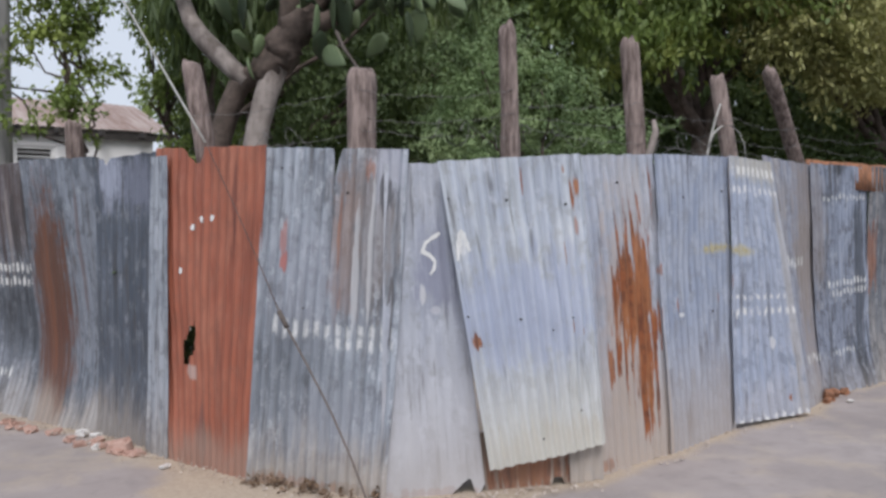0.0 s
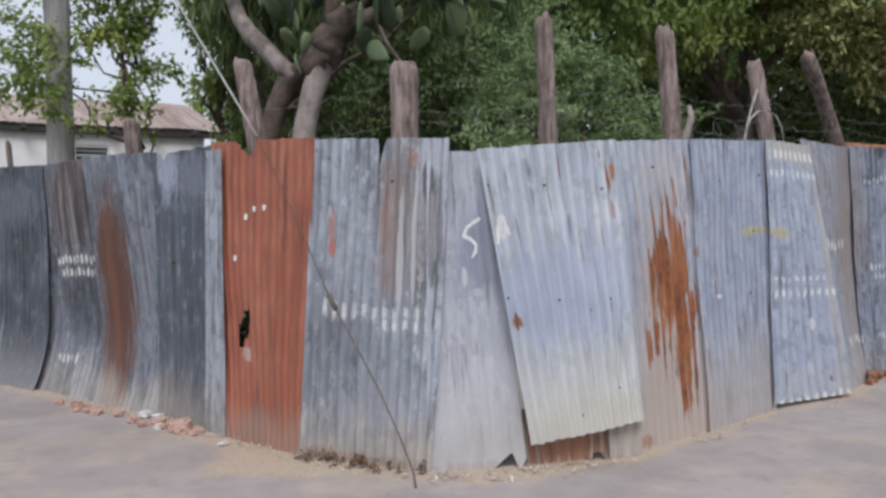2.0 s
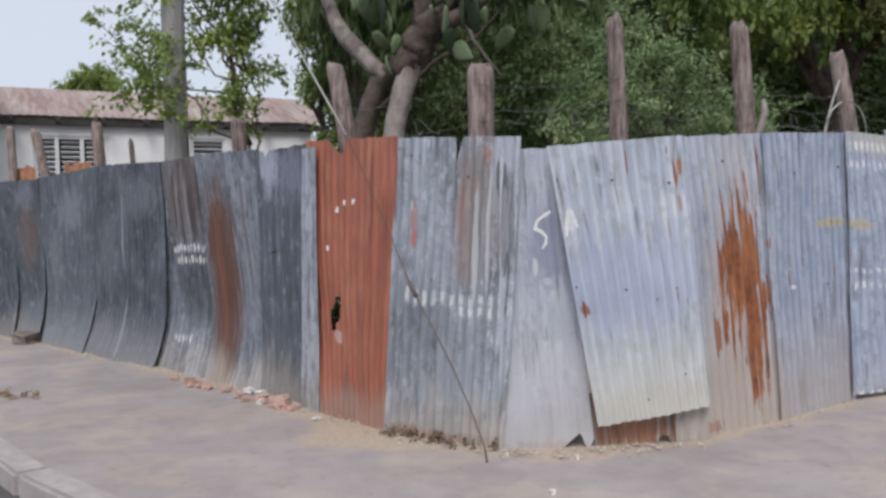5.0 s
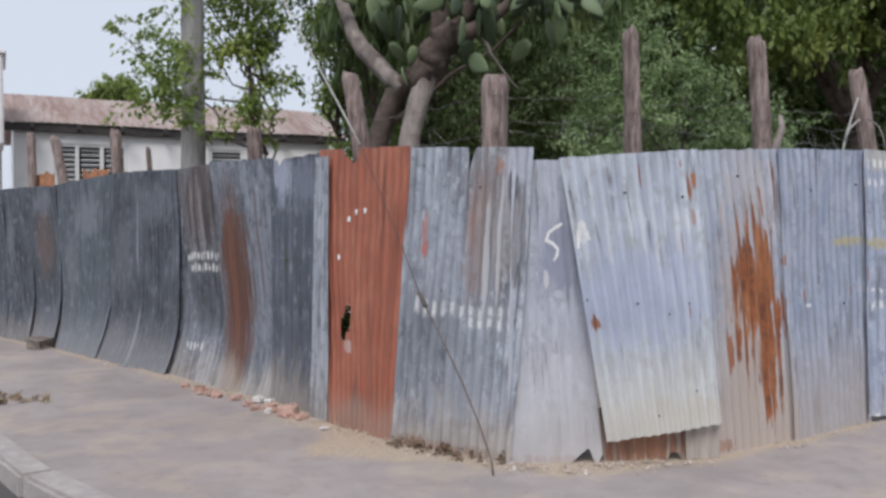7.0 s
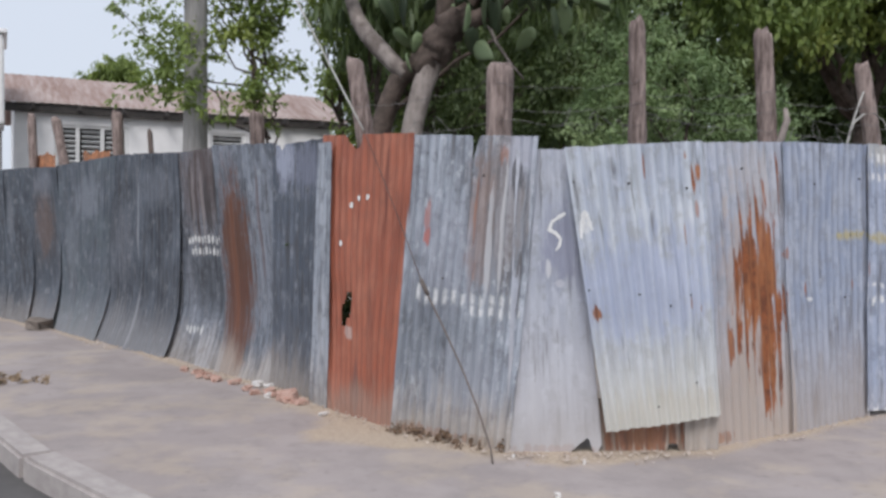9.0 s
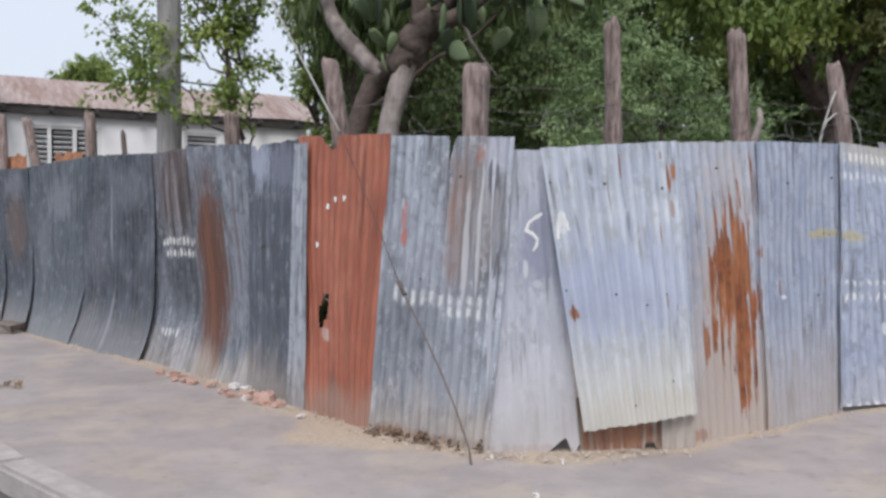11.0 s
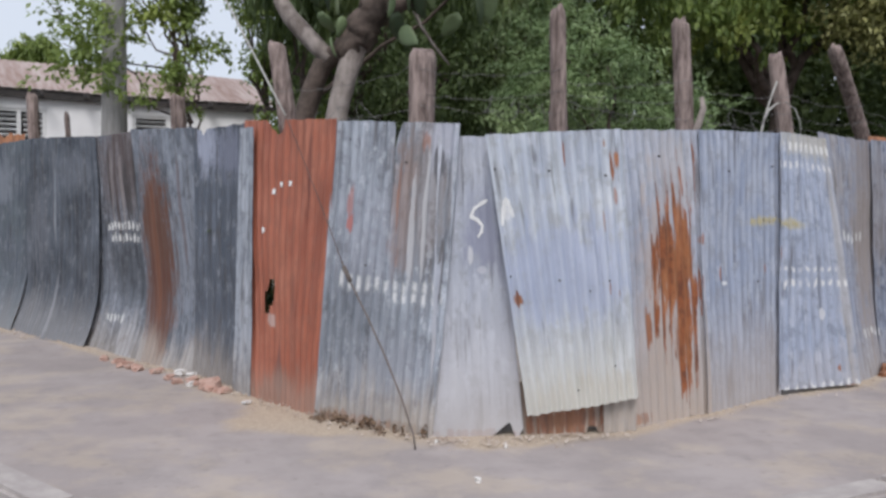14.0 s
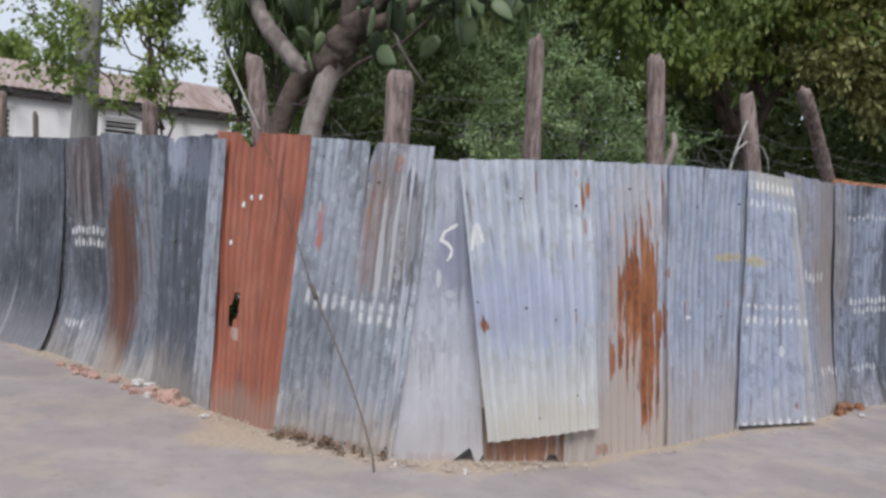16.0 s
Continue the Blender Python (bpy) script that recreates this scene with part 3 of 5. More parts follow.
    sheet("j", (1.012, 2.183), (-1.305, 4.5, 0), (-0.362, 4.04, 0), (-1.149, 4.512, 2.179), (-0.212, 4.071, 2.115),
          tin("tin_j", (0.28, 0.305, 0.33), (0.44, 0.47, 0.50), (0.20, 0.215, 0.235), 11.9, dust=0.75, valley=0.6, scuff_light=0.5, white=((0.985, 0.03, 0.10, 0.5, 0.5), (0.95, 0.035, 0.6, 0.99, 0.7), (1.03, 0.045, 0.1, 0.98, 0.6)),
              wash=((0.62, 1.6, 0.10, 0.5, 0.55, (0.30, 0.19, 0.15)), (0.35, 1.3, 0.3, 0.5, 0.4, (0.36, 0.375, 0.43)), (0.78, 1.75, 0.22, 0.65, 0.45, (0.24, 0.185, 0.155)), (0.9, 2.05, 0.12, 0.2, 0.6, (0.52, 0.54, 0.62)), (0.3, 0.7, 0.5, 0.35, 0.4, SLATE), (0.6, 0.4, 0.3, 0.3, 0.5, (0.40, 0.42, 0.47))), rust=((0.575, 1.62, 0.02, 0.18, 0.5), (0.60, 1.2, 0.02, 0.13, 0.4), (0.76, 2.05, 0.03, 0.09, 0.55), (0.3, 0.03, 0.35, 0.04, 0.3)),
              stains=((0.15, 0.04, 0.13, 0.06, 0.8, (0.13, 0.085, 0.06)), (0.75, 0.03, 0.16, 0.05, 0.8, (0.14, 0.09, 0.065)), (0.165, 1.58, 0.02, 0.12, 0.6, (0.42, 0.16, 0.13)), (0.18, 1.44, 0.03, 0.07, 0.75, (0.45, 0.13, 0.10)), (0.88, 1.9, 0.05, 0.14, 0.85, (0.10, 0.10, 0.11)), (0.95, 1.15, 0.03, 0.2, 0.7, (0.12, 0.11, 0.11)), (0.80, 1.5, 0.02, 0.5, 0.8, (0.55, 0.55, 0.56)), (0.70, 1.4, 0.02, 0.4, 0.7, (0.55, 0.56, 0.58)))),
          "streaked grey corrugated sheet with white dabs and a split top", seed=11, proud=0.008, amp=0.012, rows=24, top_cut=notch(0.526, 0.035, 0.10))
    sheet("five", (0.529, 2.067), (-0.4, 4.05, 0), (0.24, 4.17, 0), (-0.362, 4.131, 2.033), (0.027, 4.124, 2.036),
          tin("tin_five", (0.46, 0.475, 0.50), (0.40, 0.42, 0.47), (0.52, 0.53, 0.55), 12.5, dust=0.75, valley=0.15, scuff_light=0.6, dust_col=(0.50, 0.475, 0.465), splash=1.15, wash=((0.36, 1.40, 0.16, 0.28, 0.75, (0.25, 0.26, 0.34)), (0.5, 1.0, 0.08, 0.5, 0.3, (0.3, 0.31, 0.36))),
              stains=((0.26, 1.25, 0.022, 0.07, 0.75, (0.64, 0.64, 0.65)), (0.34, 1.15, 0.06, 0.025, 0.55, (0.62, 0.62, 0.64))), rust=((0.164, 1.924, 0.012, 0.012, 1.0), (0.3, 0.02, 0.3, 0.03, 0.2))),
          "flat pale grey sheet, chalk-marked, torn at its foot", seed=12, amp=0.003, rows=24, flat=0.5, low_cut=lambda u: 0.05 * max(0.0, min((u - 0.35) / 0.1, 1.0, (0.48 - u) / 0.02)) + 0.10 * max(0.0, (u - 0.5) / 0.1))
    sheet("low1", (0.586, 0.366), (0.245, 4.19, -0.01), (0.795, 4.33, 0), (0.205, 4.22, 0.357), (0.795, 4.36, 0.356),
          tin("tin_low1", (0.36, 0.28, 0.23), (0.26, 0.15, 0.105), (0.45, 0.37, 0.31), 13.3, dust=0.35, rust=((0.3, 0.1, 0.3, 0.14, 0.7),)), "low rusted scrap of corrugated sheet", seed=13, proud=-0.012, low_cut=notch(0.50, 0.05, 0.3))
    sheet("low2", (0.238, 0.4), (0.785, 4.335, 0), (1.017, 4.44, 0), (0.776, 4.365, 0.396), (1.016, 4.46, 0.394), tin("tin_low2", (0.46, 0.41, 0.37), (0.36, 0.31, 0.28), PALE, 14.3, dust=0.6), "low dusty scrap of corrugated sheet", seed=14, proud=-0.004)
    sheet("light", (0.878, 1.923), (0.246, 4.12, 0.165), (1.02, 4.39, 0.255), (-0.052, 4.065, 2.035), (0.865, 4.411, 2.103),
          tin("tin_light", (0.58, 0.61, 0.615), (0.48, 0.515, 0.565), (0.65, 0.665, 0.655), 15.8, dust=0.85, dust_col=(0.60, 0.59, 0.535), valley=0.45, scuff_light=0.6, splash=0.8, wash=((0.4, 0.95, 0.6, 0.38, 0.65, (0.39, 0.435, 0.57)), (0.5, 0.05, 0.5, 0.17, 0.8, (0.35, 0.275, 0.19))),
              rust=((0.78, 1.67, 0.02, 0.13, 1.0), (0.825, 1.72, 0.016, 0.10, 0.95), (0.47, 1.78, 0.010, 0.09, 0.9), (0.745, 1.82, 0.008, 0.05, 0.8), (0.066, 0.79, 0.024, 0.05, 0.95), (0.70, 1.28, 0.008, 0.11, 0.8), (0.704, 0.80, 0.010, 0.045, 0.9), (0.768, 0.76, 0.008, 0.04, 0.8), (0.80, 1.45, 0.012, 0.05, 0.6)),
              stains=((0.40, 0.17, 0.03, 0.05, 0.5, (0.16, 0.19, 0.15)), (0.065, 1.38, 0.03, 0.06, 0.6, (0.75, 0.75, 0.75)))),
          "pale corrugated sheet hanging askew, yellowed at its foot", seed=15, proud=0.034, amp=0.013, rows=28, bow=0.02)
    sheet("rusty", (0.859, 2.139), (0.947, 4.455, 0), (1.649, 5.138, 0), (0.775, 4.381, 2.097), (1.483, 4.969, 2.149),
          tin("tin_rusty", (0.46, 0.48, 0.52), (0.38, 0.41, 0.48), (0.54, 0.55, 0.57), 16.1, dust=0.85, dust_col=(0.48, 0.40, 0.335), valley=0.4, scuff_light=0.4, splash=1.3, wash=((0.42, 0.9, 0.24, 0.75, 0.6, (0.44, 0.34, 0.28)), (0.55, 1.75, 0.2, 0.4, 0.5, (0.46, 0.42, 0.40))),
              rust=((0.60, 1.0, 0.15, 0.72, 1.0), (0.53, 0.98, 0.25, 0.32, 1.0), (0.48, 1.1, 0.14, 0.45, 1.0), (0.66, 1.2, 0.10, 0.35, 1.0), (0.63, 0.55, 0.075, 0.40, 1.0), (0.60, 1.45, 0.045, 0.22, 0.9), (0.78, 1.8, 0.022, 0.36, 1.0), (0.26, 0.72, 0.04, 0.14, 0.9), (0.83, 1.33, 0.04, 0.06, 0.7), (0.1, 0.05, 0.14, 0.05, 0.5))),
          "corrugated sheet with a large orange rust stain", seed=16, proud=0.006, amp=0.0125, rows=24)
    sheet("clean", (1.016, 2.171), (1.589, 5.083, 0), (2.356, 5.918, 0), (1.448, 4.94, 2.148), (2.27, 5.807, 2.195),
          tin("tin_clean", (0.38, 0.42, 0.50), (0.30, 0.34, 0.42), (0.48, 0.505, 0.55), 17.4, dust=0.7, dust_col=(0.44, 0.385, 0.345), splash=1.0, valley=0.5, scuff_light=0.45, wash=((0.76, 1.46, 0.17, 0.04, 0.75, (0.50, 0.44, 0.27)),), rust=((0.233, 1.07, 0.022, 0.075, 0.95), (0.80, 1.08, 0.012, 0.04, 0.6)), stains=((0.286, 0.99, 0.016, 0.02, 0.9, (0.70, 0.71, 0.72)), (0.80, 1.1, 0.01, 0.8, 0.4, (0.16, 0.15, 0.15)))),
          "regular blue-grey corrugated sheet, dusty towards its foot", seed=17, proud=0.016, amp=0.013, rows=20)
    sheet("blue", (0.717, 2.154), (2.297, 5.854, 0.05), (3.145, 6.357, 0.04), (2.229, 5.765, 2.204), (2.709, 6.09, 2.171),
          tin("tin_blue", (0.42, 0.465, 0.55), (0.47, 0.505, 0.575), (0.36, 0.405, 0.49), 18.9, dust=0.25, scuff_light=0.35, white=((2.04, 0.04, 0.0, 0.8, 1.0), (1.89, 0.03, 0.0, 0.7, 0.8), (1.02, 0.022, 0.0, 0.6, 0.9), (0.90, 0.030, 0.0, 0.8, 1.0), (0.0, 0.035, 0.0, 0.9, 0.9)),
              wash=((0.12, 1.40, 0.17, 0.04, 0.75, (0.52, 0.47, 0.31)), (0.5, 2.1, 0.5, 0.14, 0.7, (0.50, 0.47, 0.40)), (0.66, 1.0, 0.06, 1.2, 0.5, (0.52, 0.48, 0.43))), stains=((0.43, 0.63, 0.025, 0.05, 0.85, (0.68, 0.69, 0.71)), (0.40, 1.6, 0.008, 0.5, 0.6, (0.15, 0.15, 0.16))), rust=((0.53, 0.15, 0.018, 0.04, 0.9), (0.03, 1.15, 0.008, 0.06, 0.8)), valley=0.4),
          "light blue-grey corrugated sheet with rows of white dabs", seed=18, proud=0.032, amp=0.012, rows=20)
    sheet("q", (0.889, 2.241), (3.016, 6.312, 0), (3.717, 7.3, 0), (2.644, 6.079, 2.231), (3.331, 6.709, 2.184),
          tin("tin_q", (0.36, 0.39, 0.46), (0.29, 0.31, 0.37), (0.37, 0.35, 0.35), 19.6, dust=0.4, scuff_light=0.3, wash=((0.66, 1.3, 0.2, 1.2, 0.7, (0.33, 0.28, 0.25)),), white=((1.34, 0.05, 0.2, 0.6, 0.85), (0.42, 0.04, 0.5, 0.85, 0.8)), rust=((0.1, 0.02, 0.12, 0.06, 0.8),)),
          "grey corrugated sheet with a broad brown wash", seed=19, proud=-0.004, rows=18, flare=0.05)
    sheet("r", (1.133, 2.227), (3.65, 7.216, 0), (4.469, 7.923, 0), (3.233, 6.599, 2.2), (4.341, 7.808, 2.244),
          tin("tin_r", (0.38, 0.42, 0.50), (0.28, 0.315, 0.38), DARK, 21.2, dust=0.3, scuff_light=0.4, white=((1.09, 0.035, 0.25, 1.1, 0.95), (1.0, 0.03, 0.3, 1.1, 0.8), (1.92, 0.025, 0.2, 1.1, 0.7), (0.4, 0.03, 0.3, 0.8, 0.6)), stains=((0.95, 1.15, 0.13, 0.85, 0.8, (0.08, 0.09, 0.11)),), wash=((0.1, 1.6, 0.15, 0.7, 0.5, (0.33, 0.28, 0.25)),)),
          "blue-grey sheet with dark stains and white dabs", seed=21, proud=0.012, rows=18, flare=0.1, flat=0.3)
    sheet("s", (1.065, 2.204), (4.447, 7.907, 0), (5.354, 8.699, 0), (4.32, 7.793, 2.254), (5.339, 8.676, 2.274), tin("tin_s", GREY, (0.34, 0.32, 0.31), SLATE, 22.2, dust=0.3, rust=((0.1, 1.3, 0.12, 0.35, 0.6),)), "grey sheet with brown rust patches", seed=22, proud=0.02, flare=0.1)
    sheet("t", (1.052, 2.2), (5.322, 8.67, 0), (6.281, 9.499, 0), (5.339, 8.676, 2.274), (6.323, 9.535, 2.295), tin("tin_t", GREY, SLATE, PALE, 23.2, dust=0.3), "weathered grey corrugated sheet", seed=23)
    sheet("u", (1.077, 2.2), (6.258, 9.481, 0), (7.284, 10.353, 0), (6.3, 9.518, 2.294), (7.334, 10.396, 2.318), tin("tin_u", SLATE, GREY, PALE, 24.2, dust=0.3), "weathered slate-grey corrugated sheet", seed=24, proud=0.01)


build_fence()

# ---- fence posts, wires and the guy wire ----
def post(base, top, radius, label, seed, name="fence_post", bend=0.02, taper=0.85, mat=None):
    """A rough round post with knots, splits and an uneven sawn top."""
    rng = np.random.default_rng(seed)
    a, b = np.array(base, float), np.array(top, float)
    n, sides = 22, 16
    axis = b - a
    verts, faces = [], []
    lean = rng.uniform(0, 6.28)
    for i in range(n):
        s = 1 - (1 - i / (n - 1)) ** 1.6
        c = a + axis * s + np.array([math.cos(lean), math.sin(lean), 0]) * bend * math.sin(s * 5 + seed)
        r = radius * (1 + (taper - 1) * s) * (1 - 0.3 * max(0.0, (s - 0.985) / 0.015) ** 2)
        for j in range(sides):
            w = 2 * math.pi * j / sides
            k = 1 + 0.16 * noise.noise((math.cos(w) * 1.5, math.sin(w) * 1.5, s * 5 + seed * 3)) + 0.13 * noise.noise((math.cos(w) * 5, math.sin(w) * 5, s * 1.5 + seed)) + 0.22 * max(0.0, noise.noise((math.cos(w) * 1.2 + 5, math.sin(w) * 1.2, s * 9 + seed * 5)) - 0.25)
            z = 0.075 * noise.noise((math.cos(w) * 0.8, math.sin(w) * 1.3, seed)) if i == n - 1 else 0
            verts.append((c[0] + r * k * math.cos(w), c[1] + r * k * math.sin(w), c[2] + z))
    for i in range(n - 1):
        for j in range(sides):
            q = (j + 1) % sides
            faces.append((i * sides + j, i * sides + q, (i + 1) * sides + q, (i + 1) * sides + j))
    crown = len(verts)
    verts.append((b[0], b[1], b[2] + 0.012))
    for j in range(sides):
        faces.append(((n - 1) * sides + j, (n - 1) * sides + (j + 1) % sides, crown))
    ob = new(name, mesh_of(name, verts, faces, mat or wood_post, True))
    return tagged(ob, label, "post", "posts of the fence")


def build_posts():
    post((-1.579, 5.211, 0), (-1.871, 5.269, 2.883), 0.086, "crooked grey-brown wooden post behind the red sheet", 1, bend=0.05)
    p2 = post((-0.513, 4.45, 0), (-0.528, 4.45, 2.665), 0.105, "thick weathered wooden post with a rounded top", 2, bend=0.01, taper=0.95)
    post((0.513, 4.576, 0), (0.413, 4.539, 2.958), 0.070, "slim weathered wooden post leaning slightly", 3, bend=0.015)
    p4 = post((1.521, 5.269, 0), (1.358, 5.207, 3), 0.080, "grey wooden post with a broken side branch", 4, bend=0.015)
    part("stub", tube([(1.442, 5.212, 2.014), (1.508, 5.174, 2.196), (1.546, 5.173, 2.328), (1.531, 5.17, 2.418)], [0.03, 0.03, 0.015], bark_pale, "stub", 8, 3, 0.12), p4, "broken side branch")
    post((2.704, 6.292, 0), (2.31, 6.172, 2.897), 0.075, "leaning brown wooden post behind the fence", 5, bend=0.03)
    post((4.602, 8.431, 0), (3.003, 6.963, 3.091), 0.085, "strongly leaning smooth brown wooden post", 6, bend=0.03)
    post((-3.231, 6.576, 0), (-3.307, 6.62, 2.636), 0.085, "short dark wooden post behind grey sheets", 7)
    post((-5.878, 8.541, 0), (-6.062, 8.62, 2.918), 0.085, "dark wooden post with a split top", 8, bend=0.03)
    post((-6.66, 9.123, 0), (-7.605, 9.562, 2.984), 0.08, "leaning dark wooden post", 9, bend=0.02)
    post((-8.2, 9.995, 0), (-8.386, 10.095, 3.098), 0.07, "straight dark wooden post", 10)
    post((-4.985, 7.781, 0), (-5.16, 7.863, 2.594), 0.035, "thin grey wooden stake", 12)
    # the guy wire and its pole
    pole = post((-4.529, 7.749, 0), (-4.529, 7.749, 8.4), 0.14, "tall grey wooden utility pole behind the fence", 30, name="utility_pole", bend=0.01, taper=0.8, mat=concrete_pole)
    pole["category"] = "utility pole"
    del pole["group"]
    part("bracket", box_mesh("bracket", (1.3, 0.09, 0.11), wood_post, 0.01, (-4.556, 7.608, 7.95)), pole, "wooden cross-arm")
    guy = tagged(new("guy_wire"), "thin guy wire running from pole to a bent ground rod", "wire")
    low = [(-0.44, 3.74, -0.04), (-0.462, 3.77, 0.08), (-0.552, 3.85, 0.29), (-0.685, 3.96, 0.55), (-0.84, 4.102, 0.8), (-1.004, 4.203, 1.07), (-1.055, 4.24, 1.17)]
    part("anchor_rod", tube(low, [0.0065, 0.0065], rod_mat, "anchor_rod", 8), guy, "bent brown anchor rod")
    part("clamp", tube([(-0.978, 4.187, 1.03), (-1.035, 4.222, 1.13)], [0.016, 0.016], rod_mat, "clamp", 8), guy)
    part("thin_wire", tube(np.vstack([bent((-1.055, 4.24, 1.17), (-1.626, 4.779, 2.242), 8, 0.0, 1, -0.02), ]), [0.0038, 0.0038], thin_wire_mat, "thin_wire", 7), guy)
    part("cable", tube(bent((-1.626, 4.779, 2.242), (-4.707, 7.686, 6.747), 14, 0.0, 1, 0.03), [0.008, 0.008], cable_mat, "cable", 8), guy, "pale grey cable")
    # barbed wires strung behind the sheets
    stops = [(-1.813, 5.17), (-0.535, 4.346), (0.457, 4.489), (1.436, 5.148), (2.423, 6.106), (3.28, 6.869), (4.725, 8.235)]
    strands = [(2.27, 0.02), (2.38, 0.04), (2.50, 0.05)]
    for i, (a, b) in enumerate(zip(stops, stops[1:])):
        for j, (z, sag) in enumerate(strands):
            if i == 0 and j == 1:
                continue
            wire = tagged(new("barbed_wire"), "slack rusty barbed wire strung between the posts", "wire", "barbed wires")
            pts = bent((a[0], a[1], z + 0.02 * ((i * 7 + j * 3) % 5 - 2)), (b[0], b[1], z + 0.02 * ((i * 5 + j * 2) % 5 - 2)), 16, 0.010, i * 10 + j, sag)
            part("strand", tube(pts, [0.0019, 0.0019], wire_mat, "strand", 5), wire)
            rng = np.random.default_rng(i * 31 + j)
            for q in pts[2:-1:3]:
                d = rng.normal(0, 1, 3)
                d *= 0.022 / np.linalg.norm(d)
                part("barb", tube([q - d, q + d], [0.0022, 0.001], wire_mat, "barb", 4), wire)
    # tangles and a pale bent cable by the leaning post
    for i, (x, y, w) in enumerate([(0.729, 4.732, 0.55), (0.139, 4.46, 0.5), (1.875, 5.592, 0.5), (-1.152, 4.767, 0.4)]):
        rng = np.random.default_rng(60 + i)
        s = np.linspace(0, 1, 40)
        pts = np.stack([x + w * (s - 0.5) + 0.07 * np.sin(s * 17 + i), y + 0.25 * w * (s - 0.5) + 0.05 * np.cos(s * 15), 2.25 + 0.06 * np.sin(s * 13 + i) + 0.04 * np.sin(s * 31)], 1)
        part("strand", tube(pts, [0.0019, 0.0019], wire_mat, "strand", 5), tagged(new("wire_tangle"), "loose tangle of rusty fencing wire above the sheets", "wire", "wire tangles"))
    loop = tagged(new("bent_cable"), "pale stiff bent cable rising behind the fence", "cable")
    part("strand", tube([(2.129, 5.935, 2.007), (2.158, 5.985, 2.208), (2.2, 6.017, 2.37), (2.253, 6.051, 2.533), (2.297, 6.062, 2.656)], [0.012, 0.008], cable_mat, "strand", 7), loop)
    part("loop", tube([(2.174, 6, 2.289), (2.222, 6.022, 2.401), (2.297, 6.051, 2.469), (2.384, 6.071, 2.478), (2.458, 6.08, 2.419), (2.501, 6.087, 2.318), (2.516, 6.089, 2.177)], [0.011, 0.006, 0.004], cable_mat, "loop", 7), loop)


build_posts()


# ---- painted marks and nails on the sheets ----
def on_sheet(key, u, v, lift=0.004):
    spec = SHEETS[key]
    p, _, _ = surface(spec, (u - spec["start"]) / spec["wide"], v / spec["tall"])
    d = spec["br"] - spec["bl"]
    return p + Vector((d.y, -d.x, 0)).normalized() * lift


def stroke(key, line, half, mat, name="painted_mark", label="white chalk mark", seed=0):
    """A brushed stroke that follows the ridges."""
    pts = []
    for (u0, v0), (u1, v1) in zip(line, line[1:]):
        k = max(2, int(math.hypot(u1 - u0, v1 - v0) / 0.008))
        pts += [(u0 + (u1 - u0) * i / k, v0 + (v1 - v0) * i / k) for i in range(k)]
    pts.append(line[-1])
    verts, faces = [], []
    for i, (u, v) in enumerate(pts):
        a, b = pts[max(i - 1, 0)], pts[min(i + 1, len(pts) - 1)]
        du, dv = b[0] - a[0], b[1] - a[1]
        n = math.hypot(du, dv) or 1
        w = half * (0.75 + 0.5 * noise.noise((u * 40, v * 40, seed)) + 0.35 * math.sin(math.pi * min(1, i / max(1, len(pts) - 1))))
        for sgn in (-1, 0, 1):
            verts.append(on_sheet(key, u - dv / n * w * sgn, v + du / n * w * sgn))
    for i in range(len(pts) - 1):
        for c in (0, 1):
            a = i * 3 + c
            faces.append((a, a + 3, a + 4, a + 1))
    return part(name, mesh_of(name, verts, faces, mat), SHEETS[key]["ob"], label)


def nails(key, places):
    for u, v in places:
        c = on_sheet(key, u, v, 0.003)
        d = SHEETS[key]["br"] - SHEETS[key]["bl"]
        out = Vector((d.y, -d.x, 0)).normalized()
        part("nail", tube([c - out * 0.01, c + out * 0.004], [0.009, 0.007], dark_wood, "nail", 8), SHEETS[key]["ob"], "dark nail head")


yellow_paint = speckled("yellow_paint", (0.42, 0.38, 0.24), (0.48, 0.43, 0.28), 30.0, 0.8)
stroke("five", [(0.411, 1.631), (0.35, 1.60), (0.30, 1.57), (0.276, 1.517), (0.33, 1.49), (0.361, 1.455), (0.35, 1.41), (0.322, 1.375)], 0.0125, white_paint, label="white painted figure 5")
stroke("light", [(0.024, 1.304), (0.045, 1.40), (0.068, 1.495)], 0.012, white_paint)
stroke("light", [(0.066, 1.49), (0.085, 1.43), (0.10, 1.355)], 0.015, white_paint)
for i in range(10):
    stroke("clean", [(0.61 + i * 0.042, 1.44 + 0.01 * (i % 3)), (0.613 + i * 0.042, 1.49 - 0.012 * (i % 2))], 0.014, yellow_paint, label="yellow paint smear", seed=i)
for i in range(5):
    stroke("blue", [(0.02 + i * 0.042, 1.38 + 0.008 * (i % 2)), (0.022 + i * 0.042, 1.425 - 0.01 * (i % 3))], 0.013, yellow_paint, label="yellow paint smear", seed=i)
for u, v in ((0.425, 1.744), (0.525, 1.756), (0.34, 1.686), (0.221, 1.373)):
    stroke("red", [(u, v - 0.022), (u + 0.004, v + 0.022)], 0.02, white_paint, label="white paint dab", seed=u)
nails("light", ((0.03, 1.69), (0.367, 1.656), (0.03, 0.954), (0.357, 0.896), (0.70, 0.86), (0.56, 0.80), (0.74, 1.60), (0.70, 0.25), (0.40, 0.12)))
nails("rusty", ((0.10, 1.72), (0.12, 0.9), (0.45, 1.95)))
nails("clean", ((0.35, 1.86), (0.68, 0.98), (0.9, 1.9)))
nails("five", ((0.16, 1.93),))
nails("j", ((0.12, 2.05), (0.62, 1.9), (0.35, 1.15)))


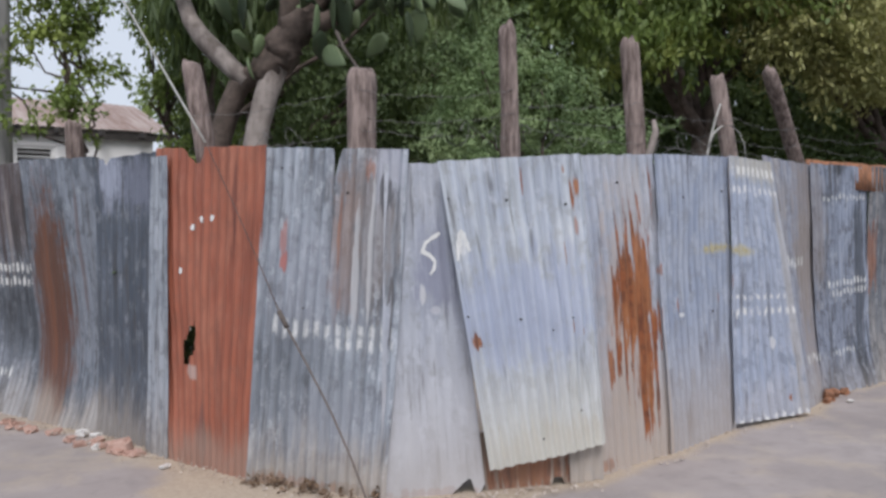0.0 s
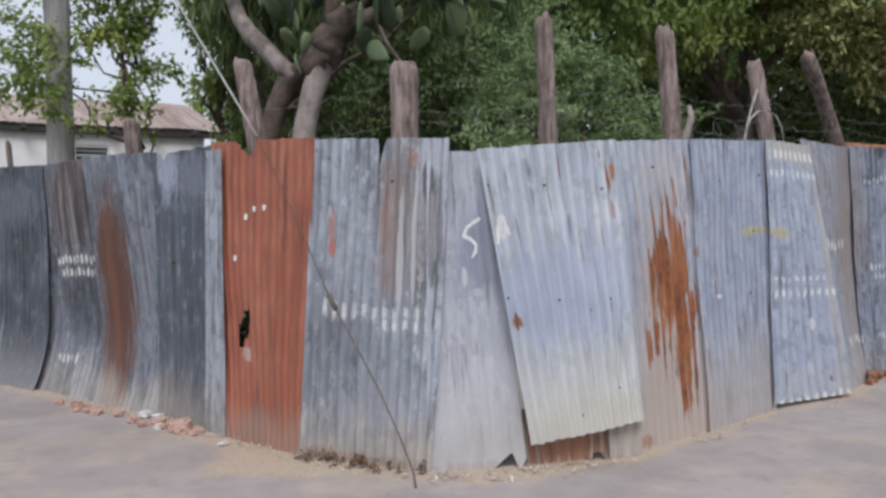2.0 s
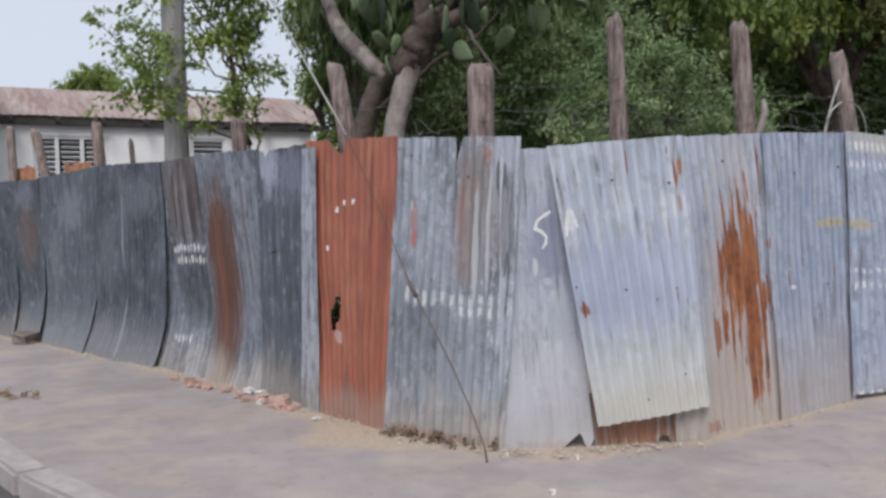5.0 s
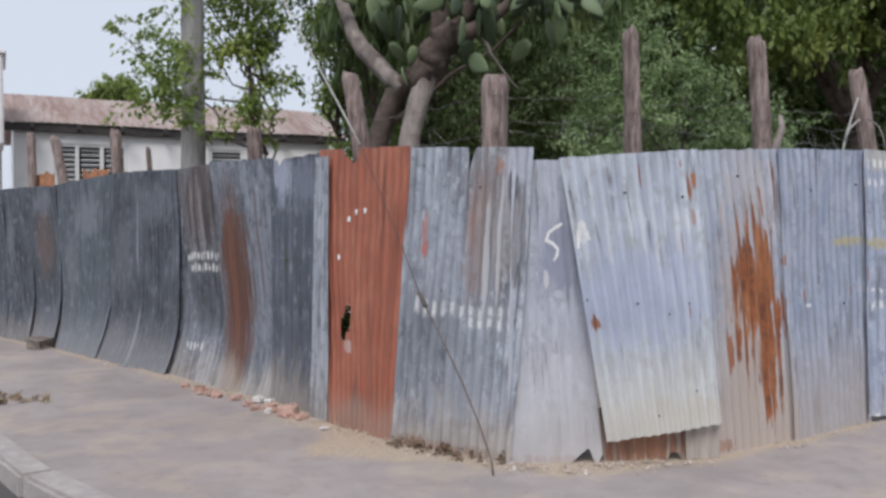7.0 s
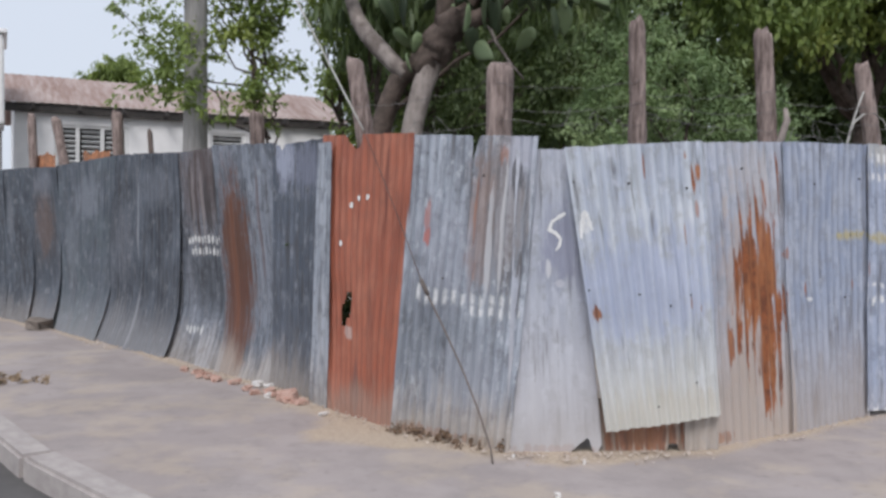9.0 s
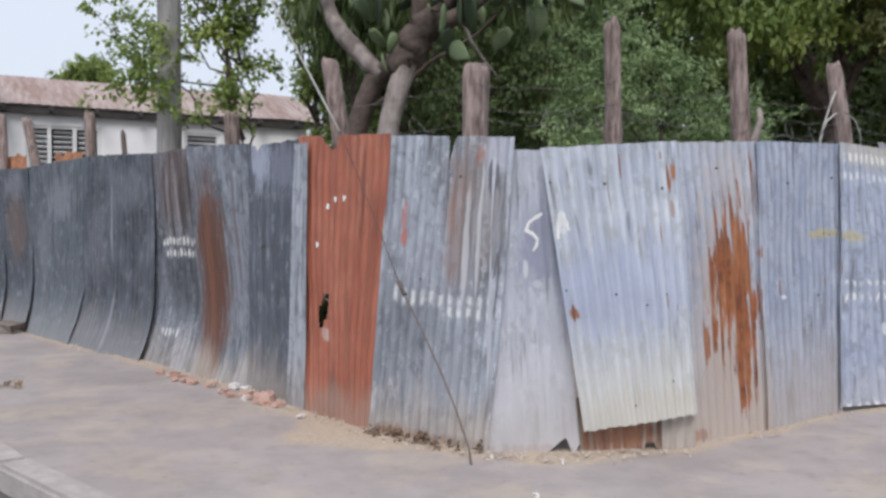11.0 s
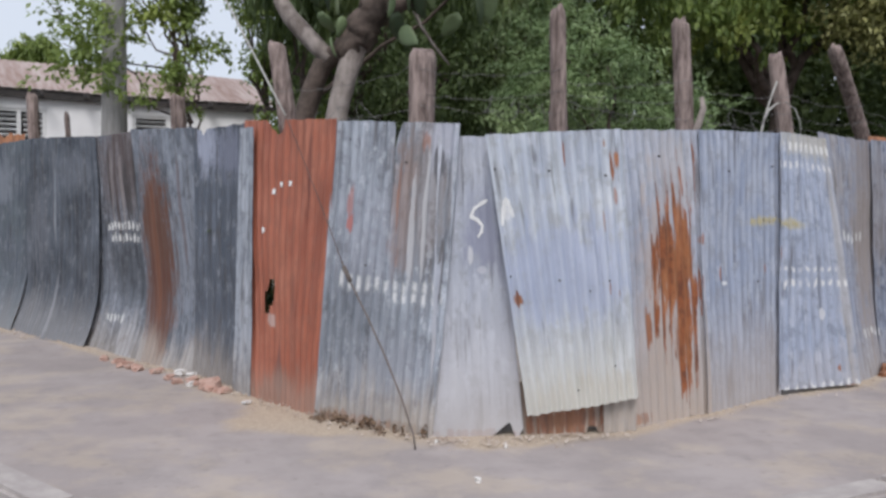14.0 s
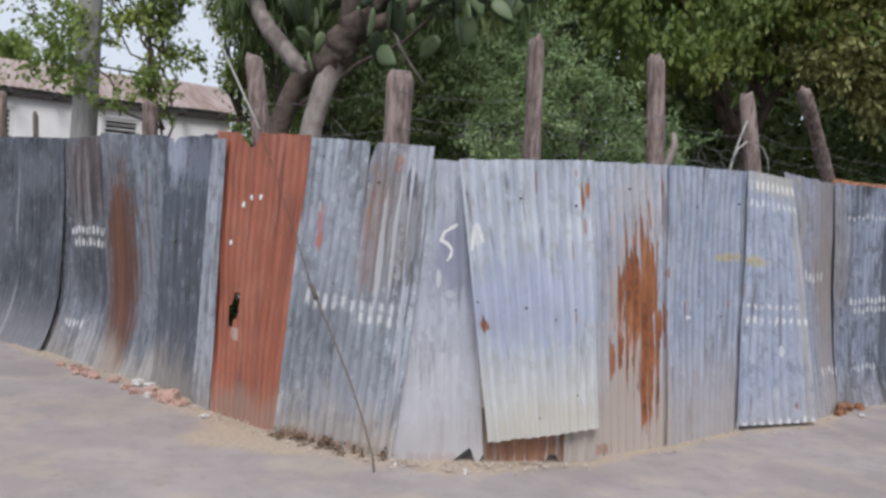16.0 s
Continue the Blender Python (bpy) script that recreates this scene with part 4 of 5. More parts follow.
# ---- trees ----
def leaves(name, clumps, per, size, mat, seed, droop=0.3, aspect=0.4, spread=0.5, thick=0.55):
    """Many small folded leaves gathered in clumps (x, y, z, radius), as one mesh."""
    rng = np.random.default_rng(seed)
    c = np.array(clumps, float)
    n = len(c) * per
    idx = np.repeat(np.arange(len(c)), per)
    # each clump is a spray along a twig
    twig = rng.normal(0, 1, (len(c), 3)) + (0, -0.5, -0.35 * droop)
    twig /= np.linalg.norm(twig, axis=1, keepdims=True)
    offs = rng.normal(0, 1, (n, 3))
    offs /= np.linalg.norm(offs, axis=1, keepdims=True) + 1e-9
    offs *= (rng.random((n, 1)) ** spread) * c[idx, 3:4] * thick
    along = rng.uniform(-1, 1, (n, 1))
    offs += twig[idx] * along * c[idx, 3:4] * 1.55
    offs[:, 2] -= 0.18 * droop * (along[:, 0] ** 2) * c[idx, 3]
    pos = c[idx, :3] + offs
    ax = rng.normal(0, 0.8, (n, 3)) + 0.9 * twig[idx]
    ax[:, 2] -= droop * 2
    ax /= np.linalg.norm(ax, axis=1, keepdims=True)
    up = rng.normal(0, 0.7, (n, 3)) + (0, -0.25, 0.8)
    side = np.cross(ax, up)
    side /= np.linalg.norm(side, axis=1, keepdims=True) + 1e-9
    nrm = np.cross(side, ax)
    ln = size * rng.uniform(0.6, 1.25, (n, 1))
    wd = ln * aspect * 0.5 * rng.uniform(0.8, 1.2, (n, 1))
    v = np.empty((n, 4, 3))
    v[:, 0] = pos
    v[:, 1] = pos + ax * ln * 0.45 + side * wd + nrm * wd * 0.35
    v[:, 2] = pos + ax * ln
    v[:, 3] = pos + ax * ln * 0.45 - side * wd + nrm * wd * 0.35
    me = bpy.data.meshes.new(name)
    me.vertices.add(n * 4)
    me.vertices.foreach_set("co", v.astype(np.float32).ravel())
    base = np.arange(n, dtype=np.int32)[:, None] * 4
    tri = np.concatenate([base + [0, 1, 2], base + [0, 2, 3]], 1).ravel()
    me.loops.add(len(tri))
    me.loops.foreach_set("vertex_index", tri)
    me.polygons.add(n * 2)
    me.polygons.foreach_set("loop_start", np.arange(n * 2, dtype=np.int32) * 3)
    me.polygons.foreach_set("loop_total", np.full(n * 2, 3, dtype=np.int32))
    me.materials.append(mat)
    me.update()
    me.validate()
    return me


def blob_clumps(blobs, count, radius, seed, shell=0.45):
    """Clump centres spread through the outer part of several ellipsoids (x, y, z, rx, ry, rz)."""
    rng = np.random.default_rng(seed)
    vol = np.array([b[3] * b[4] * b[5] for b in blobs]) ** 0.67
    out = []
    for i in rng.choice(len(blobs), count, p=vol / vol.sum()):
        d = rng.normal(0, 1, 3)
        d /= np.linalg.norm(d)
        r = shell + (1 - shell) * rng.random() ** 0.6
        b = blobs[i]
        out.append((b[0] + d[0] * b[3] * r, b[1] + d[1] * b[4] * r, b[2] + d[2] * b[5] * r, radius * rng.uniform(0.6, 1.3)))
    return out


def limbs(parent, root, tips, r0, r1, mat, seed, name="limb"):
    for i, t in enumerate(tips):
        part(name, tube(bent(root, t, 8, 0.06, seed + i), [r0, (r0 + r1) * 0.45, r1], mat, name, 7, seed + i, 0.12), parent)


def tree(label, root, height, radius, blobs, count, clump, per, size, mat, seed, bark=None, droop=0.3, aspect=0.4, tips=5, thick=0.55):
    t = tagged(new("tree"), label, "tree")
    bark = bark or bark_dark
    top = (root[0] + 0.1, root[1] + 0.1, height)
    part("trunk", tube(bent((root[0], root[1], -0.1), top, 9, 0.05, seed), [radius * 1.15, radius, radius * 0.7], bark, "trunk", 10, seed, 0.1), t)
    rng = np.random.default_rng(seed)
    ends = [(b[0] + rng.uniform(-0.3, 0.3) * b[3], b[1], b[2] + rng.uniform(0, 0.4) * b[5]) for b in blobs]
    limbs(t, (top[0], top[1], top[2] - 0.1), ends[:tips + 4], radius * 0.5, radius * 0.12, bark, seed + 50)
    part("crown", leaves("crown", blob_clumps(blobs, count, clump, seed + 9), per, size, mat, seed, droop, aspect, thick=thick), t)
    return t


def build_trees():
    # tall dense backing trees, deep in the yard; topmost blobs, unseen, added for shade
    tree("large dark dense tree filling the yard", (-0.672, 13.258), 3.0, 0.28, [(-2.355, 12.708, 4.965, 1.532, 1.38, 3.064), (0.005, 13.005, 4.786, 1.914, 1.38, 3.253), (2.394, 13.382, 4.648, 1.911, 1.495, 3.44), (-0.99, 12.643, 7.954, 2.227, 1.725, 1.392)], 700, 0.5, 75, 0.17, leaf_deep, 3, droop=0.4)
    tree("large dark dense tree at the yard's far side", (6.5, 14.23), 3.0, 0.3, [(4.907, 13.269, 4.532, 2.093, 1.495, 3.425), (8.458, 14.263, 4.655, 2.278, 1.61, 3.606), (11.829, 15.419, 4.919, 2.11, 1.725, 3.836), (6.569, 13.867, 8.332, 2.796, 1.84, 1.491)], 720, 0.55, 75, 0.18, leaf_deep, 4, droop=0.4)
    tree("dense dark tree at the back of the yard", (1.722, 16.46), 3.0, 0.3, [(-2.215, 16.428, 4.484, 2.501, 1.035, 4.329), (1.719, 16.46, 4.044, 2.691, 1.035, 4.325), (5.827, 17.124, 4.149, 2.676, 1.035, 4.301), (10.857, 18.089, 4.29, 2.665, 1.035, 4.284)], 900, 0.65, 60, 0.3, leaf_deep, 14, aspect=0.6)
    # low undergrowth in the shade
    tree("low dark shrubs growing behind the fence", (3.074, 11.078), 1.2, 0.08, [(0.462, 10.651, 1.629, 1.551, 0.805, 1.357), (3.072, 11.076, 1.551, 1.73, 0.805, 1.249), (6.056, 11.785, 1.573, 1.805, 0.92, 1.33), (4.794, 10.773, 2.582, 0.954, 0.46, 0.859), (9.017, 12.876, 1.718, 1.71, 0.92, 1.425), (-1.687, 10.181, 1.707, 1.264, 0.69, 1.264)], 520, 0.4, 70, 0.13, leaf_deep, 5)
    # bright broad-leaved tree over the right side
    tree("broad-leaved tree with bright green drooping leaves", (3.214, 9.969), 2.9, 0.16, [(2.103, 8.987, 4.34, 1.237, 1.035, 0.904), (3.561, 9.372, 4.499, 1.231, 1.035, 0.663), (1.5, 9.42, 5.0, 0.8, 1.035, 0.7), (2.928, 9.444, 5.291, 1.697, 1.15, 0.849), (4.1, 9.3, 4.9, 0.8, 0.8, 0.6), (2.32, 8.632, 3.894, 0.573, 0.575, 0.382)], 520, 0.24, 62, 0.105, leaf_fresh, 6, droop=0.9, aspect=0.45)
    tree("dull olive-leaved tree over the fence's far end", (6.116, 10.926), 2.8, 0.15, [(4.641, 9.481, 4.539, 0.566, 0.575, 0.66), (4.04, 9.282, 3.845, 0.332, 0.345, 0.379), (4.785, 9.465, 3.708, 0.566, 0.46, 0.472), (6.475, 10.56, 4.597, 1.127, 1.035, 0.939), (4.415, 9.99, 5.26, 1.132, 0.92, 0.754), (7.695, 11.366, 4.326, 1.13, 0.92, 1.083), (5.588, 9.925, 3.728, 0.565, 0.575, 0.565), (3.75, 9.05, 4.05, 0.4, 0.35, 0.35), (4.2, 8.95, 4.1, 0.45, 0.35, 0.4), (4.85, 9.1, 4.0, 0.5, 0.35, 0.45), (3.6, 9.1, 4.6, 0.5, 0.4, 0.3)], 800, 0.24, 64, 0.09, leaf_olive, 7, droop=0.5)
    # feathery shrub just behind the fence
    tree("feathery grey-green acacia shrub behind the fence", (0.92, 7.662), 1.9, 0.06, [(0.377, 7.272, 3.14, 0.435, 0.402, 0.387), (0.98, 7.163, 2.851, 0.483, 0.402, 0.406), (0.134, 7.135, 2.539, 0.389, 0.345, 0.34), (1.675, 7.7, 2.465, 0.482, 0.402, 0.338), (0.818, 7.784, 2.204, 0.873, 0.46, 0.485), (0.411, 7.898, 3.691, 0.433, 0.402, 0.289)], 210, 0.24, 85, 0.07, leaf_feather, 8, droop=0.3, aspect=0.26, thick=0.26)
    # crown behind the cactus
    tree("leafy dark green tree behind the tree cactus", (-2.28, 9.721), 2.6, 0.14, [(-2.707, 9.281, 4.476, 0.719, 0.92, 1.151), (-1.606, 9.435, 4.568, 1.148, 0.92, 1.244), (-2.79, 9.282, 3.277, 0.436, 0.575, 0.678), (-1.298, 9.666, 3.082, 1.163, 0.69, 0.872), (-3.026, 9.07, 5.389, 0.854, 0.92, 0.664), (-0.316, 9.629, 3.582, 0.771, 0.69, 0.964)], 430, 0.26, 66, 0.095, leaf_deep, 9, droop=0.7)
    tree("bright green foliage of a small tree by the cactus", (-3.28, 8.959), 2.9, 0.05, [(-3.636, 8.758, 5.098, 0.523, 0.575, 0.571), (-3.007, 8.569, 4.483, 0.287, 0.46, 0.479), (-2.667, 8.399, 2.479, 0.486, 0.345, 0.291), (-3.35, 8.5, 4.1, 0.14, 0.3, 0.25), (-3.45, 8.5, 4.55, 0.22, 0.3, 0.25), (-3.05, 8.5, 3.3, 0.12, 0.3, 0.3), (-2.95, 8.5, 3.95, 0.3, 0.3, 0.45)], 130, 0.15, 46, 0.085, leaf_thin, 19, droop=0.4)
    tree("dark tree with long hanging strap leaves", (-2.562, 8.141), 2.8, 0.07, [(-2.534, 7.78, 3.978, 0.433, 0.402, 0.577), (-2.082, 7.739, 4.276, 0.575, 0.402, 0.479), (-0.182, 7.622, 4.174, 0.764, 0.402, 0.43)], 90, 0.2, 36, 0.24, leaf_deep, 27, droop=2.2, aspect=0.16)
    # added shrub: blocks the lit yard so the red sheet's hole looks dark
    tree("low dark shrub added behind the fence to darken the torn hole", (-1.613, 6.226), 1.0, 0.04, [(-1.978, 6.037, 0.898, 0.478, 0.287, 0.765), (-1.285, 5.616, 0.902, 0.431, 0.253, 0.719), (-2.421, 7.225, 0.993, 0.435, 0.287, 0.774), (-1.742, 5.843, 1.724, 0.337, 0.23, 0.433)], 150, 0.2, 60, 0.09, leaf_deep, 41)
    # thin open tree beside the pole
    t = tagged(new("tree"), "slender open tree with small light green leaves beside the pole", "tree")
    part("trunk", tube(bent((-3.762, 8.189, -0.09), (-4.114, 8.236, 4.68), 12, 0.03, 21), [0.05, 0.04, 0.012], bark_dark, "trunk", 8, 1, 0.1), t)
    ends = [(-3.856, 8.239, 4.079), (-5.001, 8.11, 4.664), (-5.908, 8.293, 4.258), (-4.312, 8.09, 5.174), (-3.721, 8.312, 3.479), (-5.357, 8.094, 3.45), (-3.997, 8.084, 4.371), (-4.663, 7.817, 3.754), (-5.12, 7.993, 5.37), (-4.427, 8.101, 5.682), (-3.988, 8.251, 5.498), (-4.243, 8.08, 4.467), (-3.628, 8.383, 4.796)]
    for i, e in enumerate(ends):
        low = 2.3 + 0.22 * ((i * 5) % 9)
        limbs(t, (-3.83 - 0.05 * (low - 3), 8.23, min(low, e[2] - 0.5)), [e], 0.016, 0.004, bark_dark, 90 + i)
    cl = []
    rng = np.random.default_rng(12)
    for e in ends:
        for _ in range(13):
            s = rng.uniform(0.5, 1.08)
            p = np.array((-4.026, 8.217, 3.069)) * (1 - s) + np.array(e) * s + rng.normal(0, 0.13, 3)
            cl.append((*p, rng.uniform(0.09, 0.2)))
    for _ in range(40):
        cl.append((-4.58 + rng.normal(0, 0.3), 7.44 + rng.normal(0, 0.15), rng.uniform(2.9, 5.6), rng.uniform(0.1, 0.22)))
    for _ in range(12):
        cl.append((-4.50 + rng.normal(0, 0.2), 7.35 + rng.normal(0, 0.08), rng.uniform(2.75, 3.5), rng.uniform(0.1, 0.2)))
    for _ in range(14):
        cl.append((-3.85 + rng.normal(0, 0.16), 7.85 + rng.normal(0, 0.1), rng.uniform(2.6, 3.3), rng.uniform(0.08, 0.16)))
    part("crown", leaves("crown", cl, 38, 0.08, leaf_thin, 22, 0.3, 0.5), t)
    # far trees beyond the house
    tree("distant palm-like bushy tree beyond the roof", (-18.574, 28.85), 5.2, 0.2, [(-18.474, 28.83, 6.999, 0.853, 0.805, 0.664), (-19.011, 28.896, 6.695, 0.568, 0.69, 0.474), (-17.808, 28.747, 6.487, 0.57, 0.575, 0.475)], 95, 0.3, 60, 0.30, leaf_thin, 31, droop=0.8, aspect=0.22)
    tree("distant green tree seen past the eaves", (-7.26, 23.686), 3.5, 0.2, [(-7.503, 23.714, 5.205, 1.249, 1.15, 0.961)], 60, 0.4, 50, 0.2, leaf_thin, 34)


build_trees()


def pad_mesh(seed, length, width):
    """One thick flat cactus joint, standing on its narrow end."""
    rng = np.random.default_rng(seed)
    verts, faces = [], []
    rings, sides = 7, 12
    for i in range(rings + 1):
        s = i / rings
        w = width * 0.5 * math.sin(math.pi * (0.08 + 0.92 * s) ** 0.85) + 0.012
        th = 0.013 * math.sin(math.pi * (0.1 + 0.85 * s)) + 0.004
        for j in range(sides):
            a = 2 * math.pi * j / sides
            verts.append((w * math.cos(a), th * math.sin(a) + 0.05 * s * s, length * s))
    for i in range(rings):
        for j in range(sides):
            q = (j + 1) % sides
            faces.append((i * sides + j, i * sides + q, (i + 1) * sides + q, (i + 1) * sides + j))
    faces.append(tuple(range(sides))[::-1])
    faces.append(tuple(rings * sides + j for j in range(sides)))
    return mesh_of("pad", verts, faces, cactus_mat, True)


def build_cactus():
    c = tagged(new("tree_cactus"), "old tree-like prickly pear cactus with thick pale trunks and green pads", "cactus")
    part("trunk", tube([(-2.094, 6.729, -0.1), (-2.049, 6.718, 1.191), (-1.968, 6.692, 2.274), (-1.896, 6.664, 2.519), (-1.813, 6.630, 2.742), (-1.719, 6.594, 2.924), (-1.608, 6.569, 3.009), (-1.466, 6.538, 3.084)], [0.13, 0.12, 0.105, 0.10, 0.10, 0.095], bark_dark, "trunk", 14, 1, 0.06), c)
    part("trunk", tube([(-1.659, 6.499, -0.1), (-1.634, 6.497, 1.197), (-1.577, 6.486, 2.270), (-1.529, 6.476, 2.544), (-1.459, 6.476, 2.806), (-1.398, 6.485, 2.988), (-1.334, 6.532, 3.136), (-1.260, 6.568, 3.263)], [0.14, 0.12, 0.105, 0.10, 0.105, 0.11, 0.085, 0.03], bark_pale, "trunk", 14, 2, 0.05), c, "pale smooth trunk")
    knots = bent((-1.488, 6.521, 2.999), (-1.011, 6.440, 3.594), 16, 0.012, 8)
    part("knotted_trunk", tube(np.vstack([knots, [(-0.883, 6.414, 3.754), (-0.837, 6.404, 4.093)]]), [0.09, 0.14, 0.15, 0.17, 0.14, 0.15, 0.12, 0.09, 0.05], bark_dark, "knotted_trunk", 14, 12, 0.2), c, "dark knotted upper trunk")
    part("limb", tube([(-1.632, 6.537, 2.955), (-1.759, 6.573, 3.078), (-1.926, 6.637, 3.240), (-2.073, 6.697, 3.401), (-2.187, 6.753, 3.570), (-2.260, 6.819, 3.742), (-2.416, 6.886, 4.114)], [0.075, 0.09, 0.075, 0.06], bark_pale, "limb", 10, 3, 0.06), c)
    part("limb", tube([(-1.247, 6.491, 3.311), (-1.150, 6.432, 3.391), (-0.979, 6.433, 3.438), (-0.783, 6.392, 3.509), (-0.540, 6.346, 3.694)], [0.10, 0.09, 0.07, 0.045], bark_dark, "limb", 10, 4, 0.1), c)
    part("limb", tube([(-1.277, 6.497, 3.282), (-1.230, 6.487, 3.623), (-1.337, 6.512, 4.117), (-1.240, 6.491, 4.504)], [0.10, 0.08, 0.05], bark_dark, "limb", 10, 5, 0.1), c)
    part("limb", tube([(-0.991, 7.243, 3.717), (-0.868, 7.254, 3.418), (-0.724, 7.276, 3.207), (-0.569, 7.288, 3.018)], [0.022, 0.018, 0.012], bark_pale, "limb", 7, 6, 0.1), c)
    shapes = [pad_mesh(i, 0.19 + 0.05 * i, 0.10 + 0.02 * i) for i in range(4)]
    rng = np.random.default_rng(5)
    seats = [(-1.59, 6.40, 3.14, 8), (-1.70, 6.40, 3.38, -12), (-0.97, 6.31, 3.34, 152), (-0.92, 6.31, 3.18, 168), (-1.47, 6.38, 3.33, 25), (-0.37, 6.31, 3.63, 120), (-0.21, 6.31, 3.50, 160)]
    for cx, cy, cz, n, sx, sz in [(-1.63, 6.58, 3.89, 16, 0.45, 0.22), (-0.74, 6.38, 3.67, 40, 0.6, 0.18), (-2.30, 6.83, 4.16, 10, 0.3, 0.2), (-0.06, 6.34, 3.77, 26, 0.4, 0.16), (-1.23, 6.49, 4.21, 40, 0.8, 0.25)]:
        for _ in range(n):
            seats.append((cx + rng.normal(0, sx * 0.6), cy + rng.normal(0, 0.3), cz + rng.normal(0, sz * 0.6), rng.uniform(0, 360)))
    for i, (px, py, pz, tilt) in enumerate(seats):
        ob = part("pad", shapes[i % 4], c)
        ob.matrix_basis = pose(px, py, pz, rng.uniform(-40, 40), tilt if rng.random() < 0.45 else rng.uniform(120, 240), rng.uniform(-85, 85))
    c.location.x = -0.09


build_cactus()


# ---- the white house, the tall building and their roofs ----
def build_house():
    a, b = Vector((-10.64, 12.728, 0)), Vector((-5.8, 16.49, 0))
    d = (b - a).normalized()
    ang = math.degrees(math.atan2(d.y, d.x))
    length, eave, depth = (b - a).length, 3.70, 4.4
    frame_m = Matrix.Translation(a) @ pose(0, 0, 0, 0, 0, ang)
    house = tagged(new("house"), "low white plastered house with louvred windows and a rusty tin roof", "house")
    house.matrix_basis = frame_m
    wins = [(0.11 * length, 0.327 * length, 2.2, 3.33), (0.581 * length, 0.70 * length, 2.29, 3.33), (0.845 * length, 0.915 * length, 2.29, 2.85)]
    # front wall in pieces round the openings
    def slab(x0, x1, z0, z1, y0=0.0, y1=0.2):
        part("wall", box_mesh("wall", (x1 - x0, y1 - y0, z1 - z0), plaster, 0, ((x0 + x1) / 2, (y0 + y1) / 2, (z0 + z1) / 2)), house, "white plastered wall")

    x = 0.0
    for x0, x1, z0, z1 in wins:
        slab(x, x0, 0, eave)
        slab(x0, x1, 0, z0)
        slab(x0, x1, z1, eave)
        x = x1
    slab(x, length, 0, eave)
    slab(0, 0.2, 0, eave, 0.2, depth)
    slab(length - 0.2, length, 0, eave, 0.2, depth)
    slab(0.2, length - 0.2, 0, eave, depth - 0.2, depth)
    # added near-black board; its colour stands in for the unlit rooms behind the openings
    part("dark_backing", box_mesh("dark_backing", (length - 0.5, 0.1, eave - 0.3), dark_wood, 0, (length / 2, 1.3, eave / 2)), house)
    slat = box_mesh("slat", (1, 0.02, 0.055), louvre_mat)
    for k, (x0, x1, z0, z1) in enumerate(wins[:2]):
        win = part("window", box_mesh("window", (0.07, 0.12, z1 - z0), white_paint, 0.005, (x0 + 0.035, 0.08, (z0 + z1) / 2)), house, "louvred window with white frame")
        sashes = 3 if k == 0 else 1
        step = (x1 - x0) / sashes
        for q in range(1, sashes + 1):
            part("window_frame", box_mesh("window_frame", (0.07, 0.12, z1 - z0), white_paint, 0.005, (x0 + q * step - 0.035, 0.08, (z0 + z1) / 2)), win)
        part("window_frame", box_mesh("window_frame", (x1 - x0, 0.12, 0.06), white_paint, 0.005, ((x0 + x1) / 2, 0.085, z1 - 0.03)), win)
        part("window_sill", box_mesh("window_sill", (x1 - x0, 0.22, 0.06), white_paint, 0.005, ((x0 + x1) / 2, 0.04, z0 + 0.03)), win)
        for q in range(sashes):
            for i in range(int((z1 - z0 - 0.14) / 0.095)):
                ob = part("slat", slat, win)
                ob.matrix_basis = pose(x0 + (q + 0.5) * step, 0.1, z1 - 0.12 - i * 0.095, 48, 0, 0) @ Matrix.Diagonal((step - 0.08, 1, 1, 1))
    # roof: two corrugated slopes with a dark fascia
    ridge, over = 4.52, 0.16
    cols = int((length + 0.8) / 0.15) * 4
    for back in (0, 1):
        verts, faces = [], []
        for r in range(7):
            s = r / 6
            for c in range(cols + 1):
                xx = -0.4 + (length + 0.8) * c / cols
                yy = -over + (depth / 2 + over) * s
                zz = eave - 0.02 + (ridge - eave + 0.02) * s + 0.007 * math.cos(2 * math.pi * xx / 0.15) + 0.03 * noise.noise((xx * 0.8, yy * 0.8, 5))
                if back:
                    yy = depth - yy
                verts.append((xx, yy, zz))
        for r in range(6):
            for c in range(cols):
                q = r * (cols + 1) + c
                faces.append((q, q + 1, q + cols + 2, q + cols + 1))
        part("roof", mesh_of("roof", verts, faces, roof_tin, True), house, "rust-tinged corrugated tin roof")
    part("fascia", box_mesh("fascia", (length + 0.7, 0.04, 0.15), dark_wood, 0.004, (length / 2, -over + 0.06, eave - 0.11)), house, "dark wooden fascia board")
    rafter = box_mesh("rafter", (0.06, 0.5, 0.09), dark_wood)
    for i in range(8):
        ob = part("rafter", rafter, house)
        ob.matrix_basis = Matrix.Translation((0.3 + i * (length - 0.6) / 7, -0.2, eave - 0.10))
    # gable ends under the roof
    for xx in (0.0, length):
        part("gable", mesh_of("gable", [(xx, 0, eave), (xx, depth, eave), (xx, depth / 2, ridge - 0.04), (xx + 0.15 * (1 if xx == 0 else -1), 0, eave), (xx + 0.15 * (1 if xx == 0 else -1), depth, eave), (xx + 0.15 * (1 if xx == 0 else -1), depth / 2, ridge - 0.04)], [(0, 1, 2), (5, 4, 3), (0, 3, 4, 1), (1, 4, 5, 2), (2, 5, 3, 0)], plaster), house)
    # taller white building past it
    tall = tagged(new("white_building"), "taller white plastered building with an overhanging parapet", "building")
    tall.matrix_basis = Matrix.Translation((-9.86, 11.635, 0)) @ pose(0, 0, 0, 0, 0, ang)
